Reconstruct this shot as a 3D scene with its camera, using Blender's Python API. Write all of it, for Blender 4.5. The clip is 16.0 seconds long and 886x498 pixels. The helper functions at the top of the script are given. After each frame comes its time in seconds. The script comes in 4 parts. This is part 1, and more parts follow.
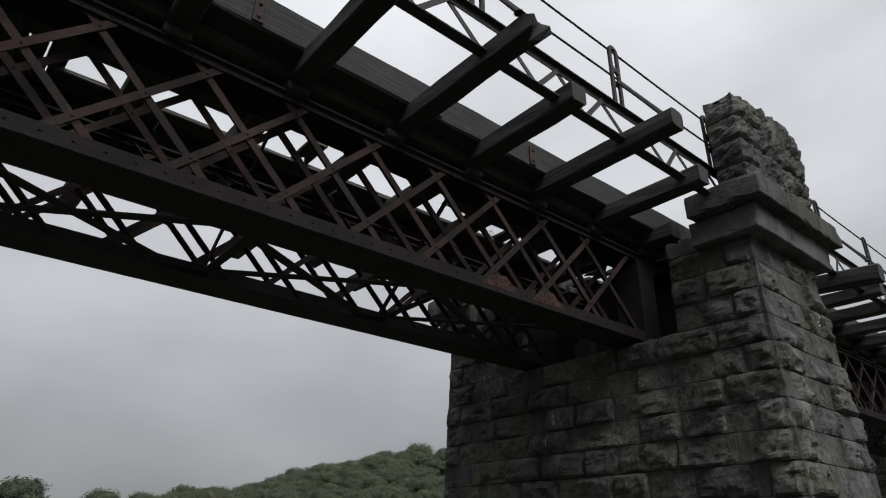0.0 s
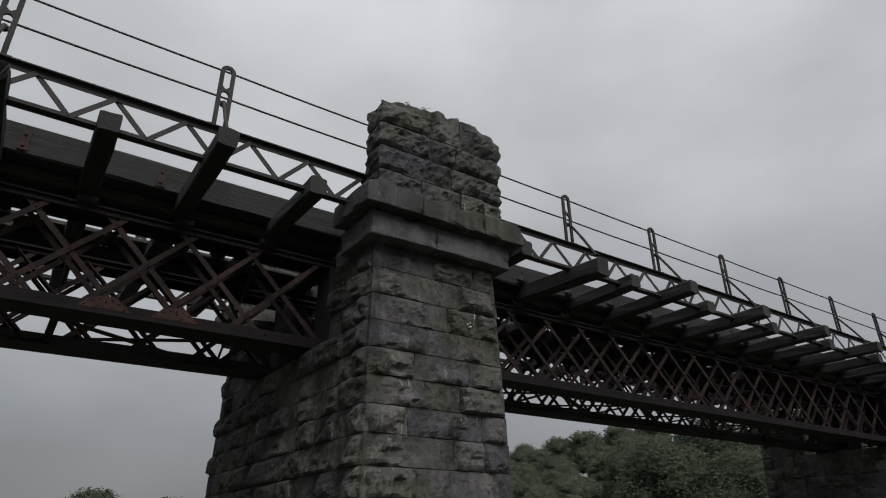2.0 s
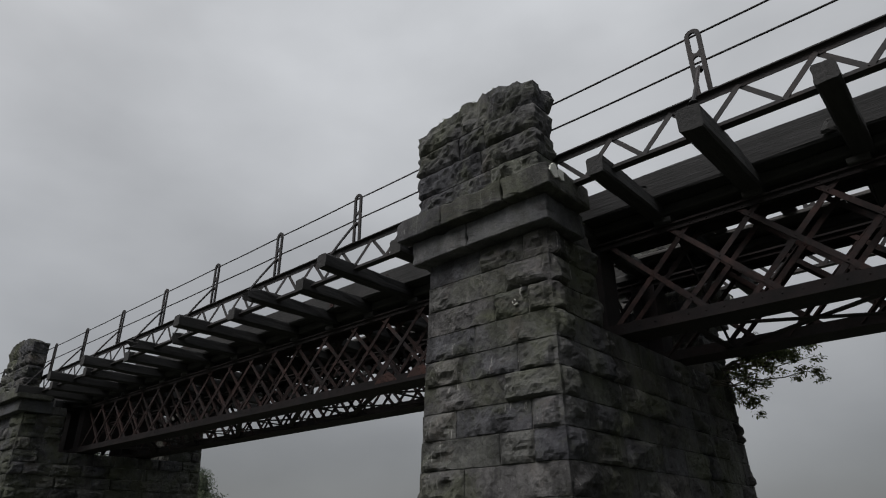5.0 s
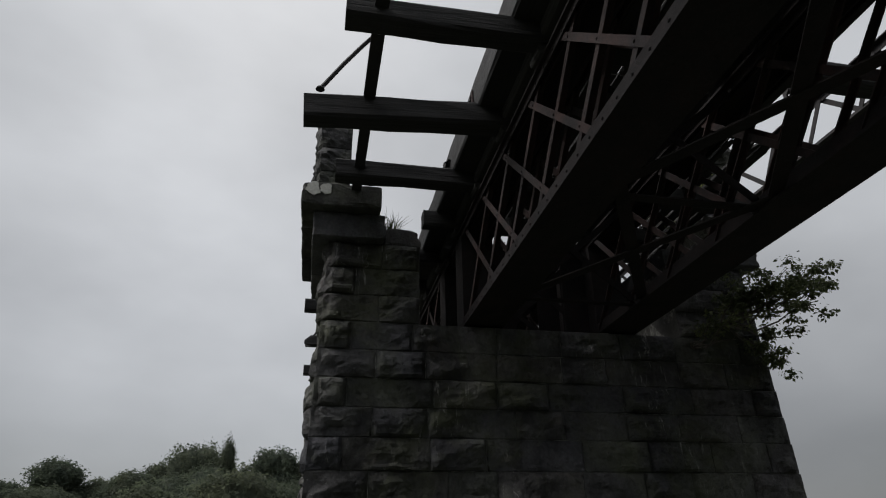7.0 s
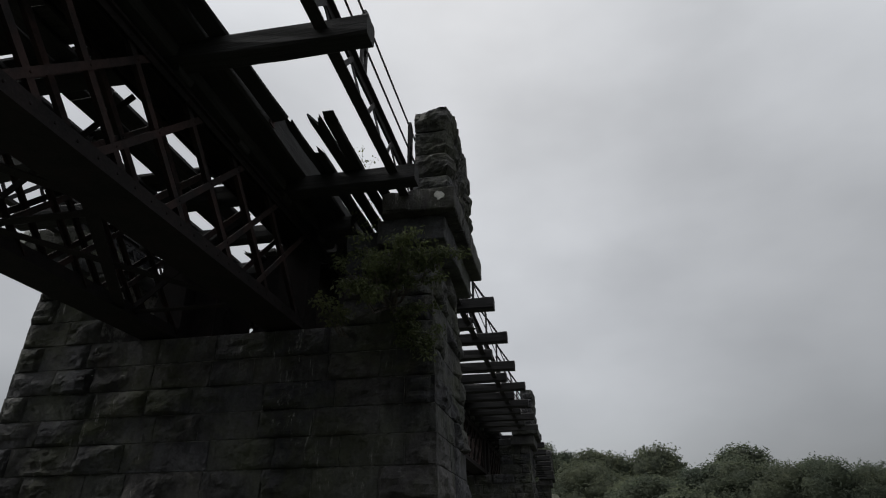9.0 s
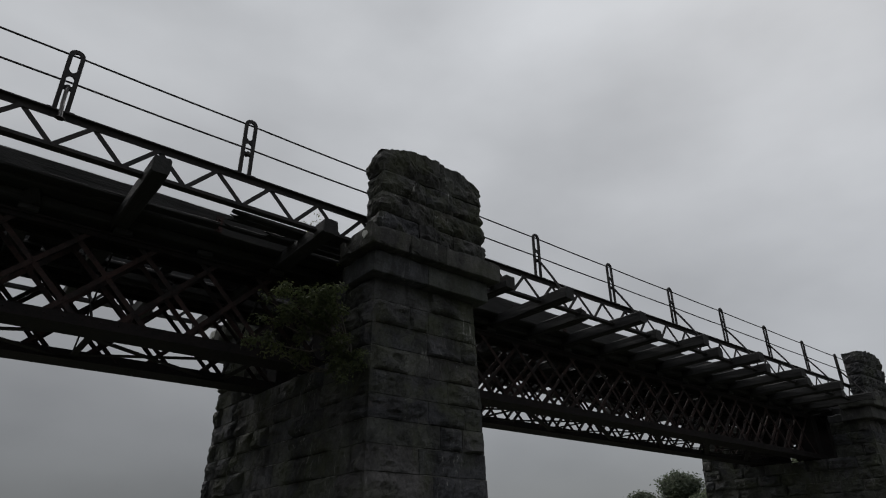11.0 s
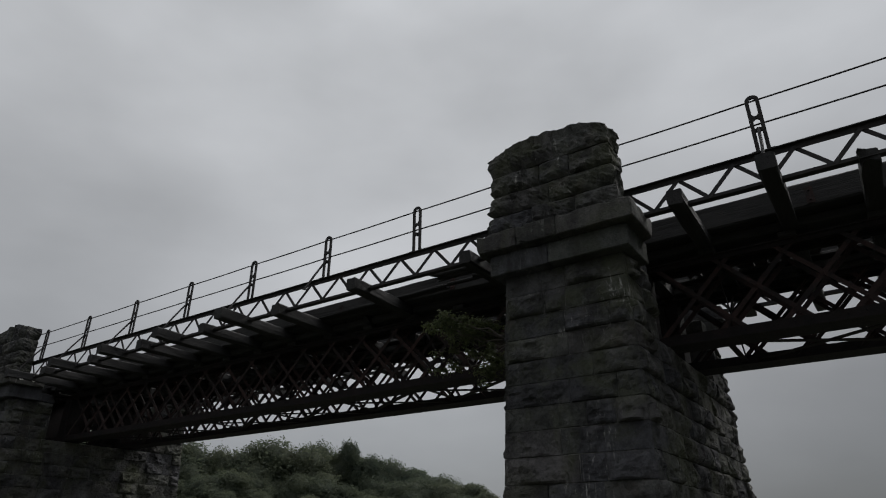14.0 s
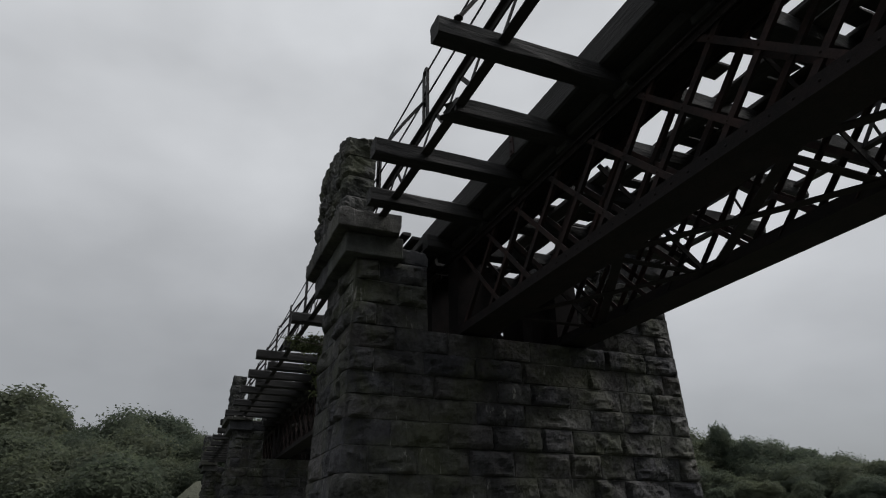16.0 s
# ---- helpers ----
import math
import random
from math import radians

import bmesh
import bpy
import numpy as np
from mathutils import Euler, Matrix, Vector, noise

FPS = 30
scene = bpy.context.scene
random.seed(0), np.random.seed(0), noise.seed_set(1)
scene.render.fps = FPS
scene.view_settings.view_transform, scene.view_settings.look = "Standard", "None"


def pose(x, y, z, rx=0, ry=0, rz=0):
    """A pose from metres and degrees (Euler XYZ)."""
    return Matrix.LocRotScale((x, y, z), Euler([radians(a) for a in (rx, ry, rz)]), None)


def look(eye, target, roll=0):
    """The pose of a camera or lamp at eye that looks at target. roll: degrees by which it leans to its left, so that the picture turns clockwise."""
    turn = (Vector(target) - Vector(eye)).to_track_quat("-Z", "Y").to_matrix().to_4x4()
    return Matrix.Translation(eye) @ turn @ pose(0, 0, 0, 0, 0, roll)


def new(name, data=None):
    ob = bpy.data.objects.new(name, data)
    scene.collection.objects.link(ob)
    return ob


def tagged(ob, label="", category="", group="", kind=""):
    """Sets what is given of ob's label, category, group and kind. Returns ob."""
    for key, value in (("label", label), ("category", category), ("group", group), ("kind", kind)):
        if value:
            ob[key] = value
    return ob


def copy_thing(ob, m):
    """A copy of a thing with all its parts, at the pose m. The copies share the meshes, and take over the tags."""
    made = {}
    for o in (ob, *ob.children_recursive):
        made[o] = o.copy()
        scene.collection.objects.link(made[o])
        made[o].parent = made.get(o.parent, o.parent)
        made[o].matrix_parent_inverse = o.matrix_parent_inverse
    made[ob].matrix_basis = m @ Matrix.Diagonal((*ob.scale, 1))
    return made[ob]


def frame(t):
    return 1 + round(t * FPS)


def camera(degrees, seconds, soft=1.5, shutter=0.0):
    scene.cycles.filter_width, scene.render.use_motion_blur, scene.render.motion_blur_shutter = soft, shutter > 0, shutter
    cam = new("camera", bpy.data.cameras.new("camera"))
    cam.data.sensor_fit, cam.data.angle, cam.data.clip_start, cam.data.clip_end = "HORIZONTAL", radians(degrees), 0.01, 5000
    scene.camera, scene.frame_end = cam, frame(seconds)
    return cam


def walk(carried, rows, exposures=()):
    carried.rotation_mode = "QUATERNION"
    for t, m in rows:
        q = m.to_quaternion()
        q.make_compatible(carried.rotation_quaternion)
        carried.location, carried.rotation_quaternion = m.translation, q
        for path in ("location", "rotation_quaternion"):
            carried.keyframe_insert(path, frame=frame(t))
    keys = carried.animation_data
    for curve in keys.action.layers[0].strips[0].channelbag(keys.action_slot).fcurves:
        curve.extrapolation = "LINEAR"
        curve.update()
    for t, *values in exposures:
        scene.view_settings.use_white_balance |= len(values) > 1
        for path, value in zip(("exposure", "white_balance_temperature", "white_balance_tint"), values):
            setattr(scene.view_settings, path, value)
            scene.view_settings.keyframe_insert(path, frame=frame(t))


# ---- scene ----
cam = camera(70.0, 16.0, soft=1.1)

PATH = [
    (0, (-7.89, -5.364, 4.687), (-6.728, -3.971, 5.528), 0.6),
    (0.5, (-7.114, -5.988, 4.738), (-5.922, -4.617, 5.574), 0.1),
    (1, (-6.232, -6.728, 4.745), (-5.038, -5.36, 5.584), 0.0),
    (1.5, (-5.214, -7.648, 4.761), (-4.035, -6.267, 5.599), -0.1),
    (2, (-4.066, -8.569, 4.747), (-3.033, -7.078, 5.59), -0.5),
    (2.5, (-2.87, -9.343, 4.763), (-2.273, -7.629, 5.604), -0.3),
    (3, (-1.458, -9.806, 4.75), (-1.252, -8.004, 5.593), -0.3),
    (3.5, (0.077, -9.955, 4.755), (-0.049, -8.145, 5.598), -0.2),
    (6, (6.348, -5.643, 4.819), (4.72, -4.84, 5.659), -0.8),
    (6.5, (7.108, -4.169, 4.759), (5.391, -3.607, 5.616), -0.7),
    (7, (7.593, -2.579, 4.717), (5.826, -2.219, 5.583), -1.0),
    (7.5, (7.872, -0.876, 4.722), (6.07, -0.722, 5.577), -0.6),
    (8, (7.957, 0.778, 4.772), (6.141, 0.763, 5.61), -0.5),
    (8.5, (7.886, 2.567, 4.672), (6.091, 2.378, 5.532), -0.3),
    (9, (7.62, 4.193, 4.677), (5.845, 3.854, 5.533), -0.5),
    (11.5, (4.162, 10.426, 4.53), (3.342, 8.819, 5.395), -0.3),
    (12, (3.029, 11.021, 4.524), (2.528, 9.282, 5.377), -0.3),
    (12.5, (1.752, 11.326, 4.478), (1.609, 9.527, 5.339), -0.1),
    (13, (0.265, 11.434, 4.435), (0.562, 9.651, 5.291), 0.1),
    (13.5, (-1.378, 11.125, 4.418), (-0.692, 9.452, 5.274), 0.3),
    (14, (-3.184, 10.431, 4.466), (-2.168, 8.929, 5.311), 0.1),
    (14.5, (-4.879, 9.38, 4.472), (-3.621, 8.071, 5.313), 0.3),
    (15, (-6.411, 8.047, 4.452), (-4.983, 6.929, 5.295), 0.4),
    (15.5, (-7.738, 6.463, 4.45), (-6.157, 5.571, 5.29), 0.4),
    (16, (-8.84, 4.736, 4.434), (-7.156, 4.04, 5.26), -0.5),
]
EXPOSURES = [(0, 0.53), (0.5, 0.49), (1, 0.39), (1.5, 0.24), (2, 0.15), (2.5, 0.11), (3, 0.07), (3.5, 0.05), (6, 0.17), (6.5, 0.18), (7, 0.19), (7.5, 0.24), (8, 0.36), (8.5, 0.36), (9, 0.22),
             (11.5, 0.02), (12, 0.02), (12.5, -0.02), (13.5, 0.0), (14.5, 0.09), (15, 0.16), (16, 0.25)]
walk(cam, [(t, look(eye, target, roll)) for t, eye, target, roll in PATH], EXPOSURES)

# ---- world, sky and sun: an overcast day ----
SUN_AZ, SUN_EL = radians(-98), radians(50)
world = bpy.data.worlds.new("overcast_sky")
scene.world = world
world.use_nodes = True
wn, wl = world.node_tree.nodes, world.node_tree.links
wn.clear()


def wnode(kind):
    return wn.new(kind)


def wmix(blend, fac):
    n = wn.new("ShaderNodeMix")
    n.data_type, n.blend_type = "RGBA", blend
    n.inputs["Factor"].default_value = fac
    return n


w_out = wnode("ShaderNodeOutputWorld")
w_bg = wnode("ShaderNodeBackground")
w_sky = wnode("ShaderNodeTexSky")
w_sky.sky_type = "NISHITA"
w_sky.sun_disc = False
w_sky.sun_elevation, w_sky.sun_rotation = SUN_EL, SUN_AZ
w_co = wnode("ShaderNodeTexCoord")
w_sep = wnode("ShaderNodeSeparateXYZ")
w_ramp = wnode("ShaderNodeValToRGB")
w_ramp.color_ramp.elements[0].position, w_ramp.color_ramp.elements[0].color = 0.0, (0.158, 0.163, 0.169, 1)
w_ramp.color_ramp.elements[1].position, w_ramp.color_ramp.elements[1].color = 0.75, (0.592, 0.607, 0.629, 1)
w_top = w_ramp.color_ramp.elements.new(1.0)
w_top.color = (1.0, 1.02, 1.06, 1)
w_mid = w_ramp.color_ramp.elements.new(0.24)
w_mid.color = (0.343, 0.351, 0.364, 1)
w_map = wnode("ShaderNodeMapping")
w_map.inputs["Scale"].default_value = (1.6, 1.6, 3.2)
w_noise = wnode("ShaderNodeTexNoise")
w_noise.inputs["Scale"].default_value, w_noise.inputs["Detail"].default_value = 1.7, 5
w_noise.inputs["Roughness"].default_value = 0.45
w_nr = wnode("ShaderNodeMapRange")
w_nr.inputs["From Min"].default_value, w_nr.inputs["From Max"].default_value = 0.3, 0.7
w_nr.inputs["To Min"].default_value, w_nr.inputs["To Max"].default_value = 0.82, 1.12
w_mul = wmix("MULTIPLY", 1.0)
w_skys = wmix("MULTIPLY", 1.0)
w_skys.inputs["B"].default_value = (0.08, 0.08, 0.08, 1)
w_mix = wmix("MIX", 0.94)
wl.new(w_co.outputs["Generated"], w_sep.inputs[0])
wl.new(w_sep.outputs["Z"], w_ramp.inputs[0])
wl.new(w_co.outputs["Generated"], w_map.inputs[0])
wl.new(w_map.outputs[0], w_noise.inputs["Vector"])
wl.new(w_noise.outputs[0], w_nr.inputs["Value"])
wl.new(w_ramp.outputs[0], w_mul.inputs["A"])
wl.new(w_nr.outputs[0], w_mul.inputs["B"])
wl.new(w_sky.outputs[0], w_skys.inputs["A"])
wl.new(w_skys.outputs["Result"], w_mix.inputs["A"])
wl.new(w_mul.outputs["Result"], w_mix.inputs["B"])
w_last = w_mix.outputs["Result"]
# banks of lighter and darker cloud low over the horizon: bearing, height, reach (cosine), gain
for az, el, reach, gain in ((-172, 8, 0.86, 1.28), (150, 10, 0.88, 0.88), (-95, 3, 0.86, 0.80), (-47, 10, 0.90, 1.2)):
    w_dot = wnode("ShaderNodeVectorMath")
    w_dot.operation = "DOT_PRODUCT"
    w_dot.inputs[1].default_value = (math.cos(radians(az)) * math.cos(radians(el)), math.sin(radians(az)) * math.cos(radians(el)), math.sin(radians(el)))
    w_rng = wnode("ShaderNodeMapRange")
    w_rng.interpolation_type = "SMOOTHSTEP"
    w_rng.inputs["From Min"].default_value, w_rng.inputs["From Max"].default_value = reach, 1.0
    w_rng.inputs["To Min"].default_value, w_rng.inputs["To Max"].default_value = 1.0, gain
    w_bank = wmix("MULTIPLY", 1.0)
    wl.new(w_co.outputs["Generated"], w_dot.inputs[0])
    wl.new(w_dot.outputs["Value"], w_rng.inputs["Value"])
    wl.new(w_last, w_bank.inputs["A"])
    wl.new(w_rng.outputs[0], w_bank.inputs["B"])
    w_last = w_bank.outputs["Result"]
wl.new(w_last, w_bg.inputs["Color"])
w_bg.inputs["Strength"].default_value = 1.0
wl.new(w_bg.outputs[0], w_out.inputs["Surface"])

sun = new("sun", bpy.data.lights.new("sun", "SUN"))
sun.data.energy, sun.data.angle, sun.data.color = 2.9, radians(40), (1.0, 0.97, 0.94)
sun.matrix_world = look((math.cos(SUN_AZ) * 60, math.sin(SUN_AZ) * 60, 5 + 60 * math.tan(SUN_EL)), (0, 0, 5))


# ---- materials ----
def material(name, build, rough=0.85, metal=0.0):
    m = bpy.data.materials.new(name)
    m.use_nodes = True
    nt = m.node_tree
    bsdf = nt.nodes["Principled BSDF"]
    bsdf.inputs["Roughness"].default_value, bsdf.inputs["Metallic"].default_value = rough, metal
    build(nt, bsdf)
    return m


def coords(nt, scale=(1, 1, 1)):
    """Object position in the world, so that shared meshes do not repeat."""
    g = nt.nodes.new("ShaderNodeNewGeometry")
    mp = nt.nodes.new("ShaderNodeMapping")
    mp.inputs["Scale"].default_value = scale
    nt.links.new(g.outputs["Position"], mp.inputs[0])
    return mp.outputs[0]


def noise_tex(nt, vec, scale, detail=4, rough=0.6, distort=0.0):
    n = nt.nodes.new("ShaderNodeTexNoise")
    n.inputs["Scale"].default_value, n.inputs["Detail"].default_value = scale, detail
    n.inputs["Roughness"].default_value, n.inputs["Distortion"].default_value = rough, distort
    nt.links.new(vec, n.inputs["Vector"])
    return n.outputs[0]


def ramp(nt, fac, stops):
    r = nt.nodes.new("ShaderNodeValToRGB")
    els = r.color_ramp.elements
    while len(els) < len(stops):
        els.new(0.5)
    for e, (p, c) in zip(els, stops):
        e.position, e.color = p, (*c, 1)
    nt.links.new(fac, r.inputs[0])
    return r.outputs[0]


def mix(nt, fac, a, b, blend="MIX"):
    n = nt.nodes.new("ShaderNodeMix")
    n.data_type, n.blend_type = "RGBA", blend
    for key, v in (("Factor", fac), ("A", a), ("B", b)):
        if hasattr(v, "is_output"):
            nt.links.new(v, n.inputs[key])
        else:
            n.inputs[key].default_value = v if key == "Factor" else (*v, 1)
    return n.outputs["Result"]


def bump(nt, bsdf, height, strength, dist, after=None):
    b = nt.nodes.new("ShaderNodeBump")
    b.inputs["Strength"].default_value, b.inputs["Distance"].default_value = strength, dist
    nt.links.new(height, b.inputs["Height"])
    if after is not None:
        nt.links.new(after, b.inputs["Normal"])
    nt.links.new(b.outputs[0], bsdf.inputs["Normal"])
    return b.outputs[0]


def obj_random(nt):
    return nt.nodes.new("ShaderNodeObjectInfo").outputs["Random"]


def isl_random(nt):
    return nt.nodes.new("ShaderNodeNewGeometry").outputs["Random Per Island"]


def facets(nt, bsdf, v, scale, strength, after):
    """Chiselled relief: every cell is a little plane with a tilt of its own."""
    wob = nt.nodes.new("ShaderNodeVectorMath")
    wob.operation = "MULTIPLY_ADD"
    wob.inputs[1].default_value = (0.6 / scale,) * 3
    nz = nt.nodes.new("ShaderNodeTexNoise")
    nz.inputs["Scale"].default_value = scale * 0.9
    nt.links.new(v, nz.inputs["Vector"])
    nt.links.new(nz.outputs["Color"], wob.inputs[0])
    nt.links.new(v, wob.inputs[2])
    vo = nt.nodes.new("ShaderNodeTexVoronoi")
    vo.inputs["Scale"].default_value = scale
    nt.links.new(wob.outputs[0], vo.inputs["Vector"])
    off = nt.nodes.new("ShaderNodeVectorMath")
    off.operation = "SUBTRACT"
    nt.links.new(wob.outputs[0], off.inputs[0])
    nt.links.new(vo.outputs["Position"], off.inputs[1])
    tilt = nt.nodes.new("ShaderNodeVectorMath")
    tilt.operation = "SUBTRACT"
    tilt.inputs[1].default_value = (0.5, 0.5, 0.5)
    nt.links.new(vo.outputs["Color"], tilt.inputs[0])
    dot = nt.nodes.new("ShaderNodeVectorMath")
    dot.operation = "DOT_PRODUCT"
    nt.links.new(off.outputs[0], dot.inputs[0])
    nt.links.new(tilt.outputs[0], dot.inputs[1])
    return bump(nt, bsdf, dot.outputs["Value"], strength, 1.1, after)


def stone_build(dark, light, moss, lichen, lime, rough_cut=1.0):
    def build(nt, bsdf):
        v = coords(nt)
        base = ramp(nt, noise_tex(nt, v, 2.3, 8, 0.7, 0.4), ((0.33, dark), (0.68, light)))
        tint = ramp(nt, obj_random(nt), ((0.0, (0.62, 0.63, 0.7)), (0.3, (0.9, 0.9, 0.95)), (0.55, (1.0, 0.99, 0.97)), (0.75, (1.08, 1.03, 1.0)), (0.88, (0.88, 0.92, 0.82)), (1.0, (1.3, 1.28, 1.22))))
        c = mix(nt, 1.0, base, tint, "MULTIPLY")
        grain = ramp(nt, noise_tex(nt, v, 30, 8, 0.8, 0.3), ((0.36, (0.55, 0.55, 0.56)), (0.5, (0.97, 0.97, 0.97)), (0.64, (1.4, 1.39, 1.36))))
        c = mix(nt, 0.6, c, grain, "MULTIPLY")
        # soot and damp, drawn down the face
        stain = ramp(nt, noise_tex(nt, coords(nt, (1.6, 1.6, 0.55)), 1.3, 8, 0.68, 0.5), ((0.45, (0, 0, 0)), (0.62, (0.72, 0.72, 0.72))))
        c = mix(nt, stain, c, tuple(0.38 * x for x in dark))
        mfac = ramp(nt, noise_tex(nt, v, 0.9, 9, 0.75, 0.6), ((0.46, (0, 0, 0)), (0.64, (moss, moss, moss))))
        c = mix(nt, mfac, c, (0.054, 0.060, 0.031))
        brown = ramp(nt, noise_tex(nt, v, 2.1, 6, 0.7, 0.3), ((0.58, (0, 0, 0)), (0.7, (0.35, 0.35, 0.35))))
        c = mix(nt, brown, c, (0.075, 0.060, 0.050))
        # lime washed out of the joints
        run = ramp(nt, noise_tex(nt, coords(nt, (11, 11, 1.6)), 1.3, 9, 0.8, 0.6), ((0.565, (0, 0, 0)), (0.66, (lime, lime, lime))))
        gate = ramp(nt, noise_tex(nt, v, 1.15, 4, 0.6), ((0.53, (0, 0, 0)), (0.61, (1, 1, 1))))
        c = mix(nt, mix(nt, 1.0, run, gate, "MULTIPLY"), c, (0.36, 0.355, 0.34))
        lf = ramp(nt, noise_tex(nt, v, 5.2, 7, 0.78, 1.5), ((0.685, (0, 0, 0)), (0.71, (lichen, lichen, lichen))))
        c = mix(nt, lf, c, (0.5, 0.5, 0.475))
        nt.links.new(c, bsdf.inputs["Base Color"])
        bsdf.inputs["Specular IOR Level"].default_value = 0.25
        b0 = facets(nt, bsdf, v, 5.0, 0.5 * rough_cut, None)
        b1 = facets(nt, bsdf, v, 19, 0.5 * rough_cut, b0)
        b2 = bump(nt, bsdf, noise_tex(nt, v, 12, 9, 0.72, 0.4), 0.7, 0.035, b1)
        bump(nt, bsdf, noise_tex(nt, v, 70, 5, 0.7), 0.5, 0.008, b2)
    return build


M_STONE = material("rock_faced_stone", stone_build((0.0345, 0.0345, 0.037), (0.091, 0.091, 0.093), 0.65, 0.85, 0.9), 0.92)
M_CAP = material("dressed_cap_stone", stone_build((0.052, 0.053, 0.058), (0.104, 0.105, 0.111), 0.3, 0.35, 0.4, 0.12), 0.88)
M_SLAB = material("mossy_cap_stone", stone_build((0.032, 0.032, 0.034), (0.084, 0.083, 0.082), 0.5, 0.6, 0.6, 0.3), 0.92)


def mortar_build(nt, bsdf):
    """Dark weathered joints; lime has bled out of them in places."""
    v = coords(nt)
    c = ramp(nt, noise_tex(nt, v, 5, 6, 0.7), ((0.3, (0.045, 0.045, 0.044)), (0.7, (0.11, 0.108, 0.102))))
    pale = ramp(nt, noise_tex(nt, v, 2.2, 7, 0.72), ((0.51, (0, 0, 0)), (0.59, (0.9, 0.9, 0.9))))
    c = mix(nt, pale, c, (0.36, 0.355, 0.335))
    nt.links.new(c, bsdf.inputs["Base Color"])
    bump(nt, bsdf, noise_tex(nt, v, 40, 6, 0.7), 0.7, 0.015)


M_MORTAR = material("old_lime_mortar", mortar_build, 0.95)


def iron_build(base, rust, amount):
    def build(nt, bsdf):
        v = coords(nt)
        c = ramp(nt, noise_tex(nt, v, 3.5, 6, 0.7), ((0.3, tuple(0.6 * x for x in base)), (0.7, base)))
        rf = ramp(nt, noise_tex(nt, v, 2.6, 8, 0.75, 0.5), ((0.42, (0, 0, 0)), (0.66, (amount, amount, amount))))
        c = mix(nt, rf, c, rust)
        c = mix(nt, 0.6, c, ramp(nt, noise_tex(nt, v, 45, 4, 0.7), ((0.3, (0.5, 0.5, 0.5)), (0.7, (1.3, 1.3, 1.3)))), "MULTIPLY")
        nt.links.new(c, bsdf.inputs["Base Color"])
        bsdf.inputs["Specular IOR Level"].default_value = 0.2
        bump(nt, bsdf, noise_tex(nt, v, 50, 6, 0.7), 0.5, 0.008)
    return build


M_IRON = material("weathered_iron", iron_build((0.024, 0.020, 0.021), (0.056, 0.030, 0.027), 0.8), 0.85, 0.0)
M_CHORD = material("dark_plate_iron", iron_build((0.0145, 0.013, 0.0138), (0.026, 0.018, 0.0185), 0.6), 0.9, 0.0)
M_RUST = material("flaking_rust", iron_build((0.045, 0.028, 0.026), (0.10, 0.046, 0.036), 0.7), 0.9, 0.0)
M_RAIL = material("painted_rail_iron", iron_build((0.030, 0.030, 0.032), (0.05, 0.036, 0.033), 0.4), 0.75, 0.0)


def timber_build(dark, light):
    def build(nt, bsdf):
        tc = nt.nodes.new("ShaderNodeTexCoord")
        info = nt.nodes.new("ShaderNodeObjectInfo")
        add = nt.nodes.new("ShaderNodeVectorMath")
        nt.links.new(tc.outputs["Object"], add.inputs[0])
        nt.links.new(info.outputs["Location"], add.inputs[1])
        mp = nt.nodes.new("ShaderNodeMapping")
        mp.inputs["Scale"].default_value = (0.6, 14, 14)
        nt.links.new(add.outputs[0], mp.inputs[0])
        g = noise_tex(nt, mp.outputs[0], 1.5, 6, 0.7, 0.3)
        c = ramp(nt, g, ((0.3, dark), (0.72, light)))
        v = coords(nt)
        c = mix(nt, ramp(nt, noise_tex(nt, v, 1.4, 5, 0.65), ((0.45, (0, 0, 0)), (0.7, (0.75, 0.75, 0.75)))), c, tuple(0.55 * x for x in dark))
        c = mix(nt, 1.0, c, ramp(nt, info.outputs["Random"], ((0, (0.75, 0.75, 0.78)), (1, (1.2, 1.17, 1.1)))), "MULTIPLY")
        nt.links.new(c, bsdf.inputs["Base Color"])
        bump(nt, bsdf, g, 0.8, 0.02)
    return build


M_TIMBER = material("weathered_timber", timber_build((0.008, 0.008, 0.0085), (0.024, 0.0236, 0.0242)), 0.9)
M_TAR = material("tarred_timber", timber_build((0.013, 0.013, 0.0132), (0.03, 0.0295, 0.0295)), 0.95)
M_PLANK = material("grey_deck_plank", timber_build((0.024, 0.023, 0.0235), (0.07, 0.067, 0.066)), 0.9)


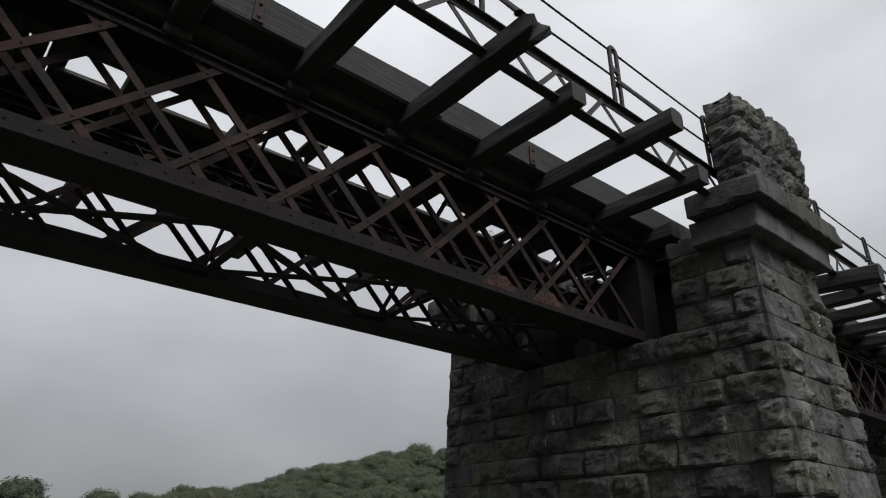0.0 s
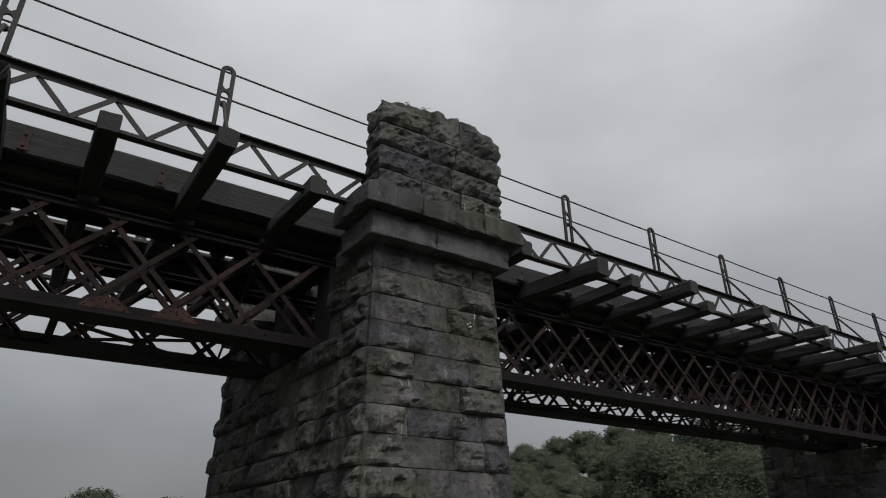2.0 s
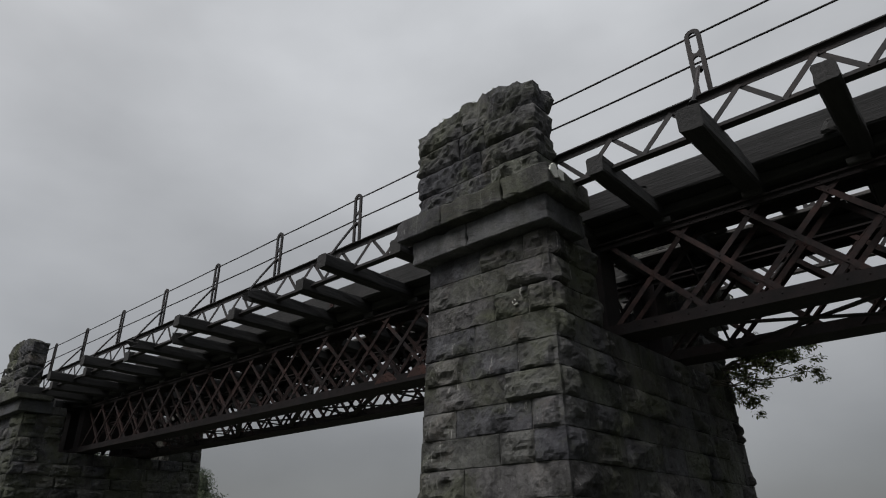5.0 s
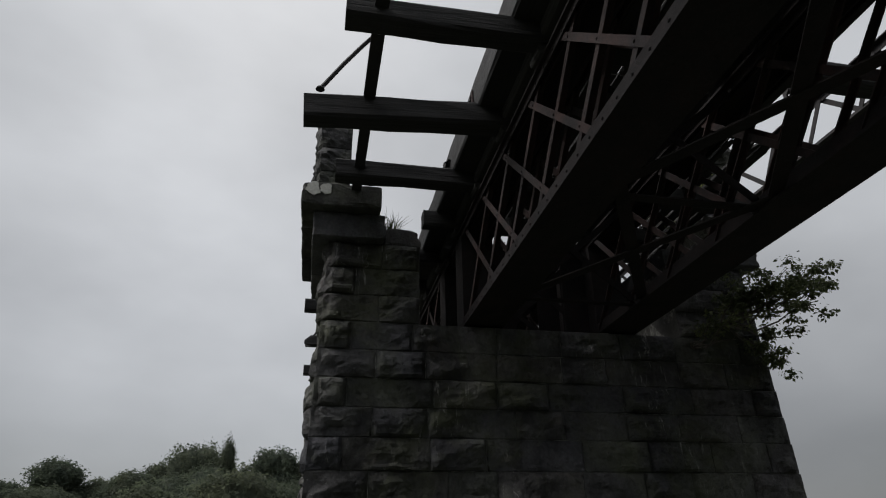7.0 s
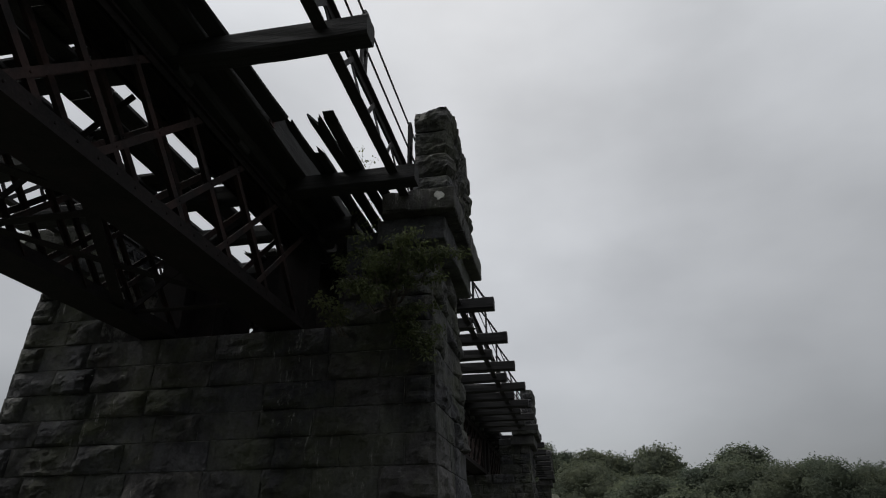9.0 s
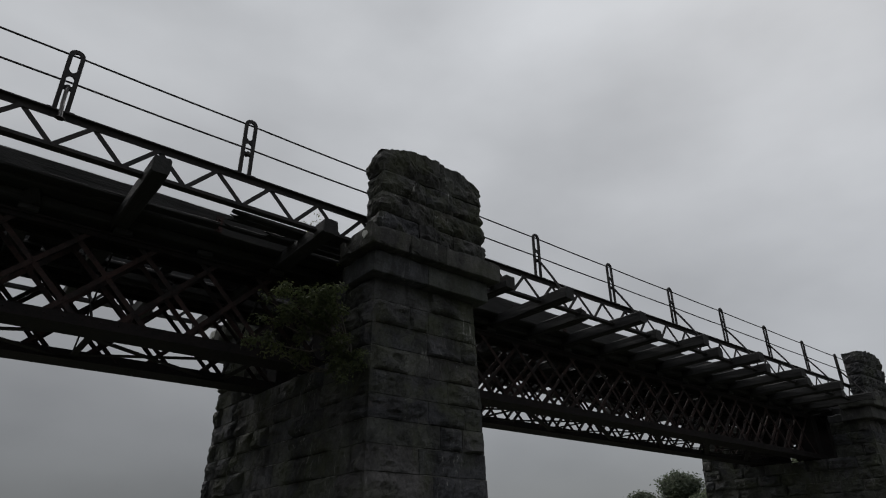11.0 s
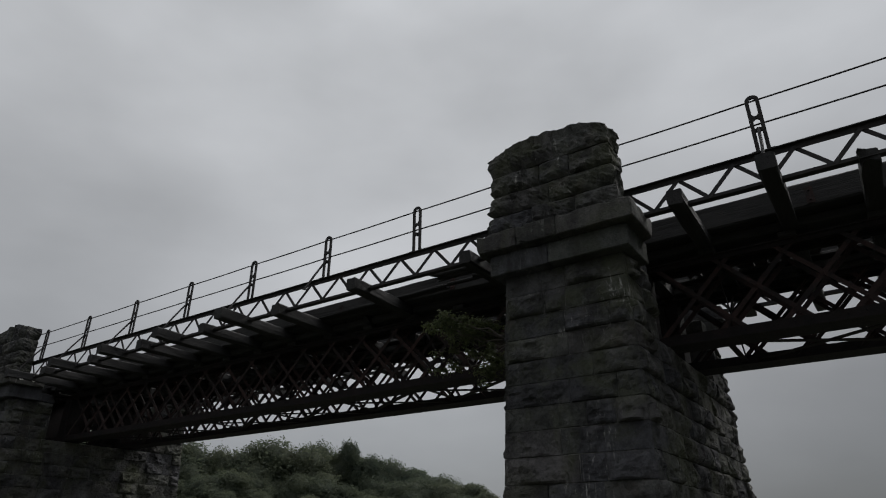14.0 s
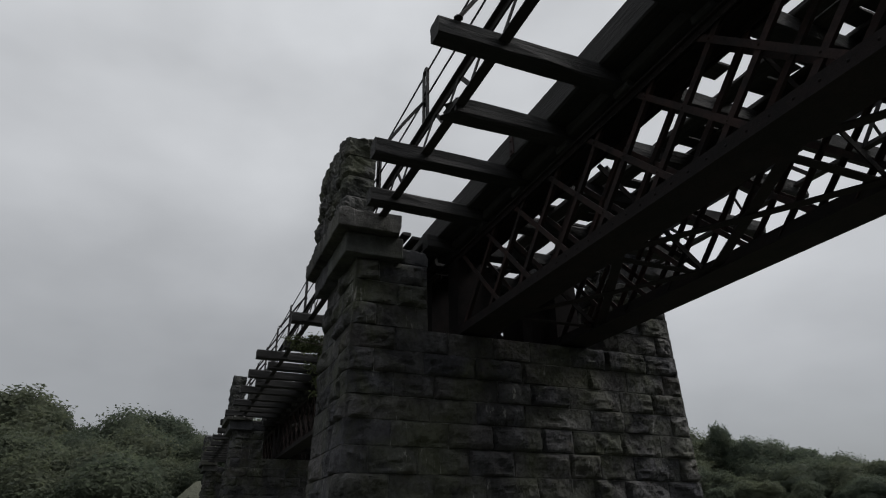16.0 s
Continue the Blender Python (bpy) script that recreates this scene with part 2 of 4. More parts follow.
def leaf_build(dark, light):
    def build(nt, bsdf):
        c = ramp(nt, isl_random(nt), ((0.0, dark), (1.0, light)))
        c = mix(nt, 1.0, c, ramp(nt, obj_random(nt), ((0, (0.85, 0.88, 0.88)), (1, (1.15, 1.08, 1.0)))), "MULTIPLY")
        big = ramp(nt, noise_tex(nt, coords(nt), 0.35, 3), ((0.3, (0.8, 0.82, 0.85)), (0.7, (1.2, 1.15, 1.0))))
        c = mix(nt, 1.0, c, big, "MULTIPLY")
        fine = ramp(nt, noise_tex(nt, coords(nt), 4.5, 5, 0.75), ((0.3, (0.75, 0.77, 0.77)), (0.7, (1.22, 1.2, 1.15))))
        c = mix(nt, 1.0, c, fine, "MULTIPLY")
        nt.links.new(c, bsdf.inputs["Base Color"])
        bump(nt, bsdf, noise_tex(nt, coords(nt), 2.6, 5, 0.8), 1.0, 0.35)
        tl = nt.nodes.new("ShaderNodeBsdfTranslucent")
        nt.links.new(c, tl.inputs["Color"])
        ms = nt.nodes.new("ShaderNodeMixShader")
        ms.inputs[0].default_value = 0.5
        nt.links.new(bsdf.outputs[0], ms.inputs[1])
        nt.links.new(tl.outputs[0], ms.inputs[2])
        nt.links.new(ms.outputs[0], nt.nodes["Material Output"].inputs["Surface"])
    return build


M_LEAF = material("tree_leaves", leaf_build((0.070, 0.090, 0.069), (0.094, 0.116, 0.086)), 0.9)
M_SHRUB = material("shrub_leaves", leaf_build((0.066, 0.082, 0.038), (0.125, 0.145, 0.064)), 0.6)


def bark_build(nt, bsdf):
    v = coords(nt, (6, 6, 1))
    nt.links.new(ramp(nt, noise_tex(nt, v, 2, 5), ((0.3, (0.04, 0.035, 0.03)), (0.7, (0.12, 0.105, 0.09)))), bsdf.inputs["Base Color"])
    bump(nt, bsdf, noise_tex(nt, v, 4, 5), 0.8, 0.03)


M_BARK = material("rough_bark", bark_build, 0.95)


def ground_build(nt, bsdf):
    v = coords(nt)
    c = ramp(nt, noise_tex(nt, v, 0.05, 8, 0.65), ((0.3, (0.036, 0.042, 0.028)), (0.6, (0.058, 0.062, 0.043)), (0.8, (0.085, 0.084, 0.063))))
    c = mix(nt, 0.7, c, ramp(nt, noise_tex(nt, v, 3, 6, 0.7), ((0.3, (0.6, 0.6, 0.6)), (0.7, (1.3, 1.3, 1.3)))), "MULTIPLY")
    nt.links.new(c, bsdf.inputs["Base Color"])
    bump(nt, bsdf, noise_tex(nt, v, 2.5, 6, 0.7), 0.8, 0.15)


M_GROUND = material("rough_grass", ground_build, 0.95)


def lichen_build(nt, bsdf):
    v = coords(nt)
    nt.links.new(ramp(nt, noise_tex(nt, v, 30, 5, 0.7), ((0.3, (0.36, 0.36, 0.33)), (0.7, (0.56, 0.56, 0.53)))), bsdf.inputs["Base Color"])
    bump(nt, bsdf, noise_tex(nt, v, 60, 5, 0.7), 0.5, 0.006)


M_LICHEN = material("pale_lichen", lichen_build, 0.95)


# ---- mesh helpers ----
def mesh_of(name, verts, faces, mat, smooth=False):
    me = bpy.data.meshes.new(name)
    me.from_pydata([tuple(v) for v in verts], [], faces)
    me.materials.append(mat)
    if smooth:
        me.polygons.foreach_set("use_smooth", [True] * len(me.polygons))
    me.update()
    return me


class Geo:
    """Collects verts and faces of one mesh."""

    def __init__(self):
        self.v, self.f = [], []

    def add(self, verts, faces):
        n = len(self.v)
        self.v += [Vector(p) for p in verts]
        self.f += [tuple(i + n for i in f) for f in faces]
        return self

    def loft(self, rings, caps=True):
        n = len(rings[0])
        faces = []
        for r in range(len(rings) - 1):
            a, b = r * n, (r + 1) * n
            faces += [(a + i, a + (i + 1) % n, b + (i + 1) % n, b + i) for i in range(n)]
        if caps:
            faces += [tuple(reversed(range(n))), tuple(range((len(rings) - 1) * n, len(rings) * n))]
        return self.add([p for r in rings for p in r], faces)

    def box(self, x0, x1, y0, y1, z0, z1, c=0.0):
        """A box; c chamfers the four edges along x."""
        if c:
            ring = [(y0 + c, z0), (y1 - c, z0), (y1, z0 + c), (y1, z1 - c), (y1 - c, z1), (y0 + c, z1), (y0, z1 - c), (y0, z0 + c)]
        else:
            ring = [(y0, z0), (y1, z0), (y1, z1), (y0, z1)]
        return self.loft([[(x, y, z) for y, z in ring] for x in (x0, x1)])

    def bar(self, p, q, w, t, side):
        """A flat bar from p to q: t thick along side, w wide across."""
        p, q, side = Vector(p), Vector(q), Vector(side)
        d = (q - p).normalized()
        side = (side - d * side.dot(d)).normalized()
        up = d.cross(side)
        ring = [up * (w / 2) * a + side * (t / 2) * b for a, b in ((-1, -1), (1, -1), (1, 1), (-1, 1))]
        return self.loft([[p + o for o in ring], [q + o for o in ring]])

    def rod(self, pts, r, n=6):
        pts = [Vector(p) for p in pts]
        rad = r if isinstance(r, (list, tuple)) else [r] * len(pts)
        rings = []
        for i, p in enumerate(pts):
            d = (pts[min(i + 1, len(pts) - 1)] - pts[max(i - 1, 0)]).normalized()
            a = d.orthogonal().normalized()
            b = d.cross(a)
            rings.append([p + (a * math.cos(k * math.tau / n) + b * math.sin(k * math.tau / n)) * rad[i] for k in range(n)])
        return self.loft(rings)

    def knob(self, c, r, axis, n=6):
        """A rivet head: a low dome on the plane with that normal."""
        c, axis = Vector(c), Vector(axis).normalized()
        a = axis.orthogonal().normalized()
        b = axis.cross(a)
        rings = [[c + axis * h * r + (a * math.cos(k * math.tau / n) + b * math.sin(k * math.tau / n)) * r * s for k in range(n)] for h, s in ((0, 1), (0.45, 0.75), (0.7, 0.3))]
        return self.loft(rings)

    def mesh(self, name, mat, smooth=False):
        return mesh_of(name, self.v, self.f, mat, smooth)


def part(name, data, parent, label="", at=None):
    """A mesh as one object under a thing or a part."""
    ob = new(name, data)
    ob.parent = parent
    if at is not None:
        ob.matrix_basis = at
    if label:
        tagged(ob, label)
    return ob


def thing(name, label, category, group="", kind="", data=None, at=None):
    ob = new(name, data)
    if at is not None:
        ob.matrix_basis = at
    return tagged(ob, label, category, group, kind)


def timber_geo(x0, x1, w, h, rng, broken0=False, broken1=False, wear=0.008):
    """A hewn baulk along x, its middle on the axis, with worn edges; broken ends are splintered."""
    g = Geo()
    n = max(2, int((x1 - x0) / 0.4) + 1)
    c = min(0.022, h * 0.2)
    y0, y1, z0, z1 = -w / 2, w / 2, -h / 2, h / 2
    base = [(y0 + c, z0), (0, z0), (y1 - c, z0), (y1, z0 + c), (y1, 0), (y1, z1 - c), (y1 - c, z1), (0, z1), (y0 + c, z1), (y0, z1 - c), (y0, 0), (y0, z0 + c)]
    rings = []
    for i in range(n + 1):
        x = x0 + (x1 - x0) * i / n
        ring = []
        for y, z in base:
            dx = 0.0
            if i == 0 and broken0:
                dx = rng.uniform(-0.05, 0.22)
            if i == n and broken1:
                dx = -rng.uniform(-0.05, 0.22)
            ring.append((x + dx, y + rng.uniform(-wear, wear), z + rng.uniform(-wear, wear)))
        rings.append(ring)
    return g.loft(rings)


# ---- measures of the viaduct ----
YC = 0.10                    # middle line of the bridge
SPAN = 16.773                # from pier to pier
Z_SHELF = 7.03               # bearing shelf
Z_LO, Z_HI = 7.073, 8.36      # girder, bottom and top
Z_BEAM = 8.443               # underside of the cross beams
BEAM_H, BEAM_W = 0.212, 0.212
Z_DECK = Z_BEAM + BEAM_H
COURSES = [8.0, 7.68, 7.35, 7.03, 6.71, 6.40, 6.09, 5.785, 5.46, 5.13, 4.80, 4.47]

# upright joints of the two end faces, course by course
JOINTS = {"s": ((-0.07, 0.56), (0.30,), (0.13, 0.60), (-0.16,), (-0.34, 0.43), (0.27,), (-0.44, 0.58), (0.16, 0.59), (-0.32,)),
          "n": ((0.04,), (-0.30, 0.02), (-0.01, 0.61), (0.02,), (0.34,), (0.0, 0.63), (0.19, 0.57), (-0.17,), (0.06, 0.40))}

# upright joints of the parapet blocks, course by course
PARAPET_JOINTS = {-1: ((-0.33, 0.27), (0.13,), (-0.22, 0.2), (-0.18, 0.27)), 1: ((-0.35, 0.3), (0.02,), (-0.33, 0.16), (-0.1,))}

# broken top edge of the parapet blocks, from west to east
TOP_X = (-0.93, -0.77, -0.40, 0.0, 0.48, 0.80, 0.93)
TOP_S = (9.86, 9.99, 10.04, 10.09, 10.06, 9.98, 9.80)
TOP_N = (9.93, 10.04, 10.08, 10.13, 10.08, 10.01, 9.92)


def half_x(z):
    return 0.885 + (8.0 - z) * 0.034


def half_y(z):
    return 2.655 + (8.0 - z) * 0.034


# ---- ground ----
def ground_height(x, y):
    h = 0.0
    for s in (1, -1):                                   # approach banks at both ends
        along = s * x - (2 * SPAN + 0.6)
        if along > 0:
            side = abs(y - YC)
            rise = min(1.0, along / 2.0)
            h = max(h, rise * max(0.0, min(8.0, 8.0 - (side - 2.7) * 0.95)))
    d = math.hypot(x - 225, y - 270)                    # wooded hill to the north-east
    h = max(h, 38 * math.exp(-(d / 120) ** 2))
    d = math.hypot(x - 258, y - 192)                    # and its eastern shoulder
    h = max(h, 40 * math.exp(-(d / 75) ** 2))
    r = math.hypot(x, y)
    u = max(0.0, min(1.0, (r - 58) / 90))               # the sides of the valley
    h = max(h, 6.5 * u * u * (3 - 2 * u))
    return h + (0.35 * noise.noise((x * 0.05, y * 0.05, 0)) if r > 6 else 0)


g = Geo()
axis_steps = [0, 3, 6, 10, 15, 20, 25, 30, 35, 37.6, 39, 41, 45, 52, 60, 70, 80, 92, 105, 120, 135, 150, 165, 180, 200, 220, 245, 270, 300, 330, 370, 420, 500, 900, 2000, 4000]
axis = [-a for a in reversed(axis_steps[1:])] + axis_steps
nA = len(axis)
g.add([(x, y, ground_height(x, y)) for y in axis for x in axis], [(j * nA + i, j * nA + i + 1, (j + 1) * nA + i + 1, (j + 1) * nA + i) for j in range(nA - 1) for i in range(nA - 1)])
tagged(new("ground", g.mesh("ground", M_GROUND, True)), "rough dark green grassland with low banks", "ground", kind="structure")


# ---- one lattice girder, along x from pier middle to pier middle ----
def build_girder(side):
    """side +1: the outer web towards +y. Its foot stands at the origin of the span."""
    girder = thing("lattice_girder", "rusted wrought-iron lattice girder resting on stone piers", "girder", "lattice girders of the viaduct")
    x0, x1 = 0.10, SPAN - 0.10
    yo, yi, wo, wi = 1.07 * side, 0.60 * side, 1.00 * side, 0.68 * side
    lo, hi = min(yo, yi), max(yo, yi)
    for name, za, zb, plate in (("bottom_chord", Z_LO, Z_LO + 0.15, Z_LO), ("top_chord", Z_HI - 0.09, Z_HI, Z_HI - 0.025)):
        g = Geo().box(x0, x1, lo, hi, plate, plate + 0.025)
        for wy in (wo, wi):
            for off in (-0.03, 0.03):
                g.box(x0, x1, wy + off - 0.006, wy + off + 0.006, za + (0.025 if plate == za else 0.0), zb - (0.0 if plate == za else 0.025))
        z_r = Z_LO + 0.09 if plate == za else Z_HI - 0.06
        k = x0 + 0.2
        while k < x1 - 0.1:
            g.knob((k, wo + side * 0.036, z_r), 0.014, (0, side, 0), 5)
            k += 0.206
        part(name, g.mesh(name, M_CHORD), girder, "flanged plate-iron chord with rivets")
    mid = 7.775
    za, zb = Z_LO + 0.05, Z_HI - 0.05
    for wy, outer in ((wo, True), (wi, False)):
        for lean in (1, -1):
            g = Geo().bar((lean * (za - mid), 0, za - mid), (lean * (zb - mid), 0, zb - mid), 0.064, 0.012, (0, 1, 0))
            if lean > 0:                                  # a rib makes these bars T irons
                g.bar((za - mid, -0.03 * side, za - mid), (zb - mid, -0.03 * side, zb - mid), 0.012, 0.05, (0, 1, 0))
            for c in (-0.41, 0.0, 0.41):
                g.knob((lean * c, 0.006 * side, c), 0.013, (0, side, 0), 5)
            me = g.mesh("lattice_bar", M_IRON)
            shift = (0.016 if lean < 0 else -0.0) * side if outer else (-0.016 if lean < 0 else 0.0) * side
            for k in range(-1, 21):
                x = 1.39 + 0.8231 * k
                if x < 0.75 or x > SPAN - 0.75:
                    continue
                part("lattice_bar", me, girder, at=Matrix.Translation((x, wy + shift, mid)))
    plate = Geo().box(-0.27, 0.09, -0.2, 0.2, Z_LO + 0.03, Z_HI - 0.03).mesh("end_plate", M_CHORD)
    for x, turn in ((0.62, 0), (SPAN - 0.62, 180)):
        part("end_plate", plate, girder, at=pose(x, (wo + wi) / 2, 0, 0, 0, turn))
    bearing = Geo().box(-0.3, 0.3, -0.26, 0.26, Z_SHELF, Z_LO).mesh("bearing_plate", M_CHORD)
    for x in (0.5, SPAN - 0.5):
        part("bearing_plate", bearing, girder, at=Matrix.Translation((x, (yo + yi) / 2, 0)))
    return girder


def gusset_mesh(side):
    """A riveted plate at a foot of the lattice."""
    gus = Geo()
    gus.loft([[(-0.27, y, 0.0), (0.27, y, 0.0), (0.15, y, 0.13), (-0.08, y, 0.16)] for y in (-0.006, 0.006)])
    for i in range(7):
        gus.knob((-0.21 + i * 0.07, 0.006 * side, 0.03 + 0.05 * (i % 2)), 0.014, (0, side, 0), 5)
    for i in range(3):
        gus.knob((-0.07 + i * 0.07, 0.006 * side, 0.11), 0.014, (0, side, 0), 5)
    return gus.mesh("gusset_plate", M_RUST)


def build_bracing():
    """Cross frames and bottom diagonals between the two girders of a span."""
    br = thing("cross_bracing", "dark iron cross bracing between two lattice girders", "bracing", "bracing of the viaduct spans")
    a = 0.64
    frame_bar = [Geo().bar((0, -a, Z_LO + 0.1), (0, a, Z_HI - 0.1), 0.07, 0.014, (1, 0, 0)).mesh("frame_bar", M_CHORD),
                 Geo().bar((0.016, a, Z_LO + 0.1), (0.016, -a, Z_HI - 0.1), 0.07, 0.014, (1, 0, 0)).mesh("frame_bar", M_CHORD)]
    tie = Geo().bar((0, -a, Z_LO + 0.05), (0, a, Z_LO + 0.05), 0.09, 0.014, (0, 0, 1)).mesh("tie_bar", M_CHORD)
    end_plate = Geo().box(-0.006, 0.006, -0.2, 0.2, Z_LO + 0.10, Z_HI - 0.12)
    for z in (7.4, 7.7, 8.0):
        end_plate.knob((0.006, 0.0, z), 0.016, (1, 0, 0), 5)
    end_plate = end_plate.mesh("end_plate", M_CHORD)
    for x in (0.45, SPAN - 0.45):                       # open end frames over the bearings
        for f in frame_bar:
            part("frame_bar", f, br, at=Matrix.Translation((x, 0, 0)))
        part("tie_bar", tie, br, at=Matrix.Translation((x, 0, 0)))
        for y in (-0.52, 0.52):
            part("end_plate", end_plate, br, "dark riveted plate over the bearing", at=Matrix.Translation((x + 0.03, y, 0)))
    step = 2.162
    diag = [Geo().bar((0, s * a, Z_LO + 0.035 + 0.016 * (s > 0)), (step, -s * a, Z_LO + 0.035 + 0.016 * (s > 0)), 0.11, 0.014, (0, 0, 1)).mesh("wind_brace", M_CHORD) for s in (1, -1)]
    x = 1.64
    while x < SPAN - 1:
        for f in frame_bar:
            part("frame_bar", f, br, at=Matrix.Translation((x, 0, 0)))
        part("tie_bar", tie, br, at=Matrix.Translation((x, 0, 0)))
        if x + step < SPAN - 1:
            for d in diag:
                part("wind_brace", d, br, at=Matrix.Translation((x + 0.2, 0, 0)))
        x += step
    return br


def build_railing(side, west):
    """The lattice fascia with its posts and wires, along one edge of a span."""
    rail = thing("railing", "black iron lattice parapet rail with looped posts and two wires", "railing", "parapet railings of the viaduct")
    x0, x1 = 0.0, SPAN
    for name, za, zb in (("top_chord", 8.955, 9.045), ("bottom_chord", 8.545, 8.615)):
        g = Geo()
        flat = zb - 0.014 if name == "top_chord" else za
        out = 0.0 if name == "top_chord" else 0.045 * side
        g.box(x0, x1, out - 0.055, out + 0.055, flat, flat + 0.014)
        g.box(x0, x1, out - 0.006, out + 0.006, za if name == "top_chord" else za + 0.014, zb if name == "bottom_chord" else zb - 0.014)
        part(name, g.mesh(name, M_RAIL), rail)
    pitch = 0.718
    meshes = [Geo().bar((-s * pitch / 2, 0.045 * side, 8.585), (0, 0, 8.985), 0.054, 0.010, (0, 1, 0)).mesh("lattice_bar", M_RAIL) for s in (1, -1)]
    x = 0.236
    while x < SPAN:
        for k, me in enumerate(meshes):
            part("lattice_bar", me, rail, at=Matrix.Translation((x, 0.012 * (1 if k else -1), 0)))
        x += pitch
    post = Geo()
    wo, wi, zt = 0.088, 0.040, 9.846                    # outer and inner half width, middle of the rounded head

    def slab_of(outline):
        post.loft([[(x, y, z) for x, z in outline] for y in (-0.014, 0.014)])

    for k in range(8):                                  # the head, an arch of short pieces
        a0, a1 = k * math.pi / 8, (k + 1) * math.pi / 8
        slab_of([(wo * math.cos(a0), zt + wo * math.sin(a0)), (wo * math.cos(a1), zt + wo * math.sin(a1)), (wi * math.cos(a1), zt + wi * math.sin(a1)), (wi * math.cos(a0), zt + wi * math.sin(a0))])
    for s in (1, -1):
        slab_of([(s * wi, 9.045), (s * wo, 9.045), (s * wo, zt), (s * wi, zt)])
        slab_of([(s * wi, 9.53), (s * wi, 9.63), (s * 0.012, 9.60), (s * 0.012, 9.555)])
        post.box(s * 0.105 - 0.035, s * 0.105 + 0.035, -0.045, 0.045, 9.045, 9.06)
    slab_of([(-0.012, 9.555), (0.012, 9.555), (0.012, 9.60), (-0.012, 9.60)])
    slab_of([(-wi, 9.36), (wi, 9.36), (wi, 9.41), (-wi, 9.41)])
    post.rod([(0, -0.035, 9.385), (0, 0.035, 9.385)], 0.028, 8)
    post_me = post.mesh("post", M_RAIL)
    strut = Geo().rod([(0, 0.02 * side, 9.40), (0.006, 0.15 * side, 9.21), (0.01, 0.30 * side, 8.98), (0.0, 0.5 * side, Z_DECK + 0.005)], 0.021, 6)
    strut.knob((0, 0.5 * side, Z_DECK), 0.045, (0, 0, 1), 8)
    strut_me = strut.mesh("strut", M_RAIL)
    posts = [0.75] + [2.77 + 2.146 * k for k in range(7)]
    for i, x in enumerate(posts):
        p = part("post", post_me, rail, "looped flat-iron post", at=Matrix.Translation((x, 0, 0)))
        if i > 0 and not (side > 0 and i == 1 and not west):
            part("strut", strut_me, p)
    for z in (9.845, 9.47):
        pts = []
        for a, b in zip(posts, posts[1:]):
            for k in range(4):
                u = k / 4
                pts.append((a + (b - a) * u, 0, z - 0.007 * math.sin(math.pi * u)))
        pts = [(x0, 0, z)] + pts + [(posts[-1], 0, z), (x1, 0, z)]
        part("wire", Geo().rod(pts, 0.0125, 5).mesh("wire", M_RAIL), rail)
    return rail


rng = random.Random(7)


# boards left across the two open strips of the east span: strip, from, to along the span
STRIPS = ((-0.65, -0.42), (0.09, 0.42))
LEFT_BOARDS = {0: (4.05, 4.72, 3.88, 3.99, 2.70, 2.88, 1.60, 1.97, 0.05, 0.42), 1: (4.05, 4.7, 3.88, 3.99, 2.70, 2.88, 1.60, 1.97, 0.1, 0.42)}


def build_deck(way, west):
    """What is left of the planking between the girders."""
    deck = thing("plank_deck", "decayed grey plank deck with open strips on cross beams", "deck", "plank decks of the viaduct")
    rows = [(-1.06, -0.87), (-0.86, -0.66), (-0.41, -0.165), (-0.15, 0.08), (0.43, 0.655), (0.66, 0.87), (0.875, 1.06)]
    for y0, y1 in rows:
        x = 0.2
        while x < SPAN - 0.5:
            ln = min(rng.choice((2.16, 3.24, 4.32)), SPAN - 0.2 - x)
            if west and y0 == -0.15:            # one plank of the middle row has fallen
                if 3.2 < x < 5.6:
                    x = 5.6
                    continue
                if x < 3.2:
                    ln = min(ln, 3.3 - x)
            outer = abs(y0 + y1) > 1.8
            g = timber_geo(-ln / 2 + 0.006, ln / 2 - 0.006, y1 - y0 - (0.0 if outer else rng.uniform(0.0, 0.006)), 0.055, rng, rng.random() < 0.2, rng.random() < 0.2, 0.004)
            part("plank", g.mesh("plank", M_PLANK), deck, at=pose(way * (x + ln / 2), (y0 + y1) / 2, Z_DECK + 0.032, 0, 0, 0 if outer else rng.uniform(-0.3, 0.3)))
            x += ln
    for i, (y0, y1) in enumerate(STRIPS):
        first = not west
        keep = ((0.9, 0.28) if west else (0.72, 0.72))[i]
        known = LEFT_BOARDS[i] if first else ()
        spots = list(zip(known[::2], known[1::2]))
        for k in range(4 if first else 0, 15):
            x = 0.72 + 1.081 * k
            while x < 0.4 + 1.081 * (k + 1) and x < SPAN - 0.3:
                w = rng.uniform(0.14, 0.26)
                if rng.random() < keep:
                    spots.append((x, x + w))
                x += w + 0.015
        for xa, xb in spots:
            m = max(1, round((xb - xa) / 0.22))
            for j in range(m):
                w = (xb - xa) / m
                ln = y1 - y0 + rng.uniform(0.16, 0.26)
                g = timber_geo(-ln / 2, ln / 2, w - 0.004, 0.045, rng, rng.random() < 0.4, rng.random() < 0.4, 0.004)
                part("loose_board", g.mesh("loose_board", M_PLANK), deck, at=pose(way * (xa + w * (j + 0.5)), (y0 + y1) / 2, Z_DECK + 0.084, 0, 0, 90 + rng.uniform(-1.5, 1.5)))
    return deck


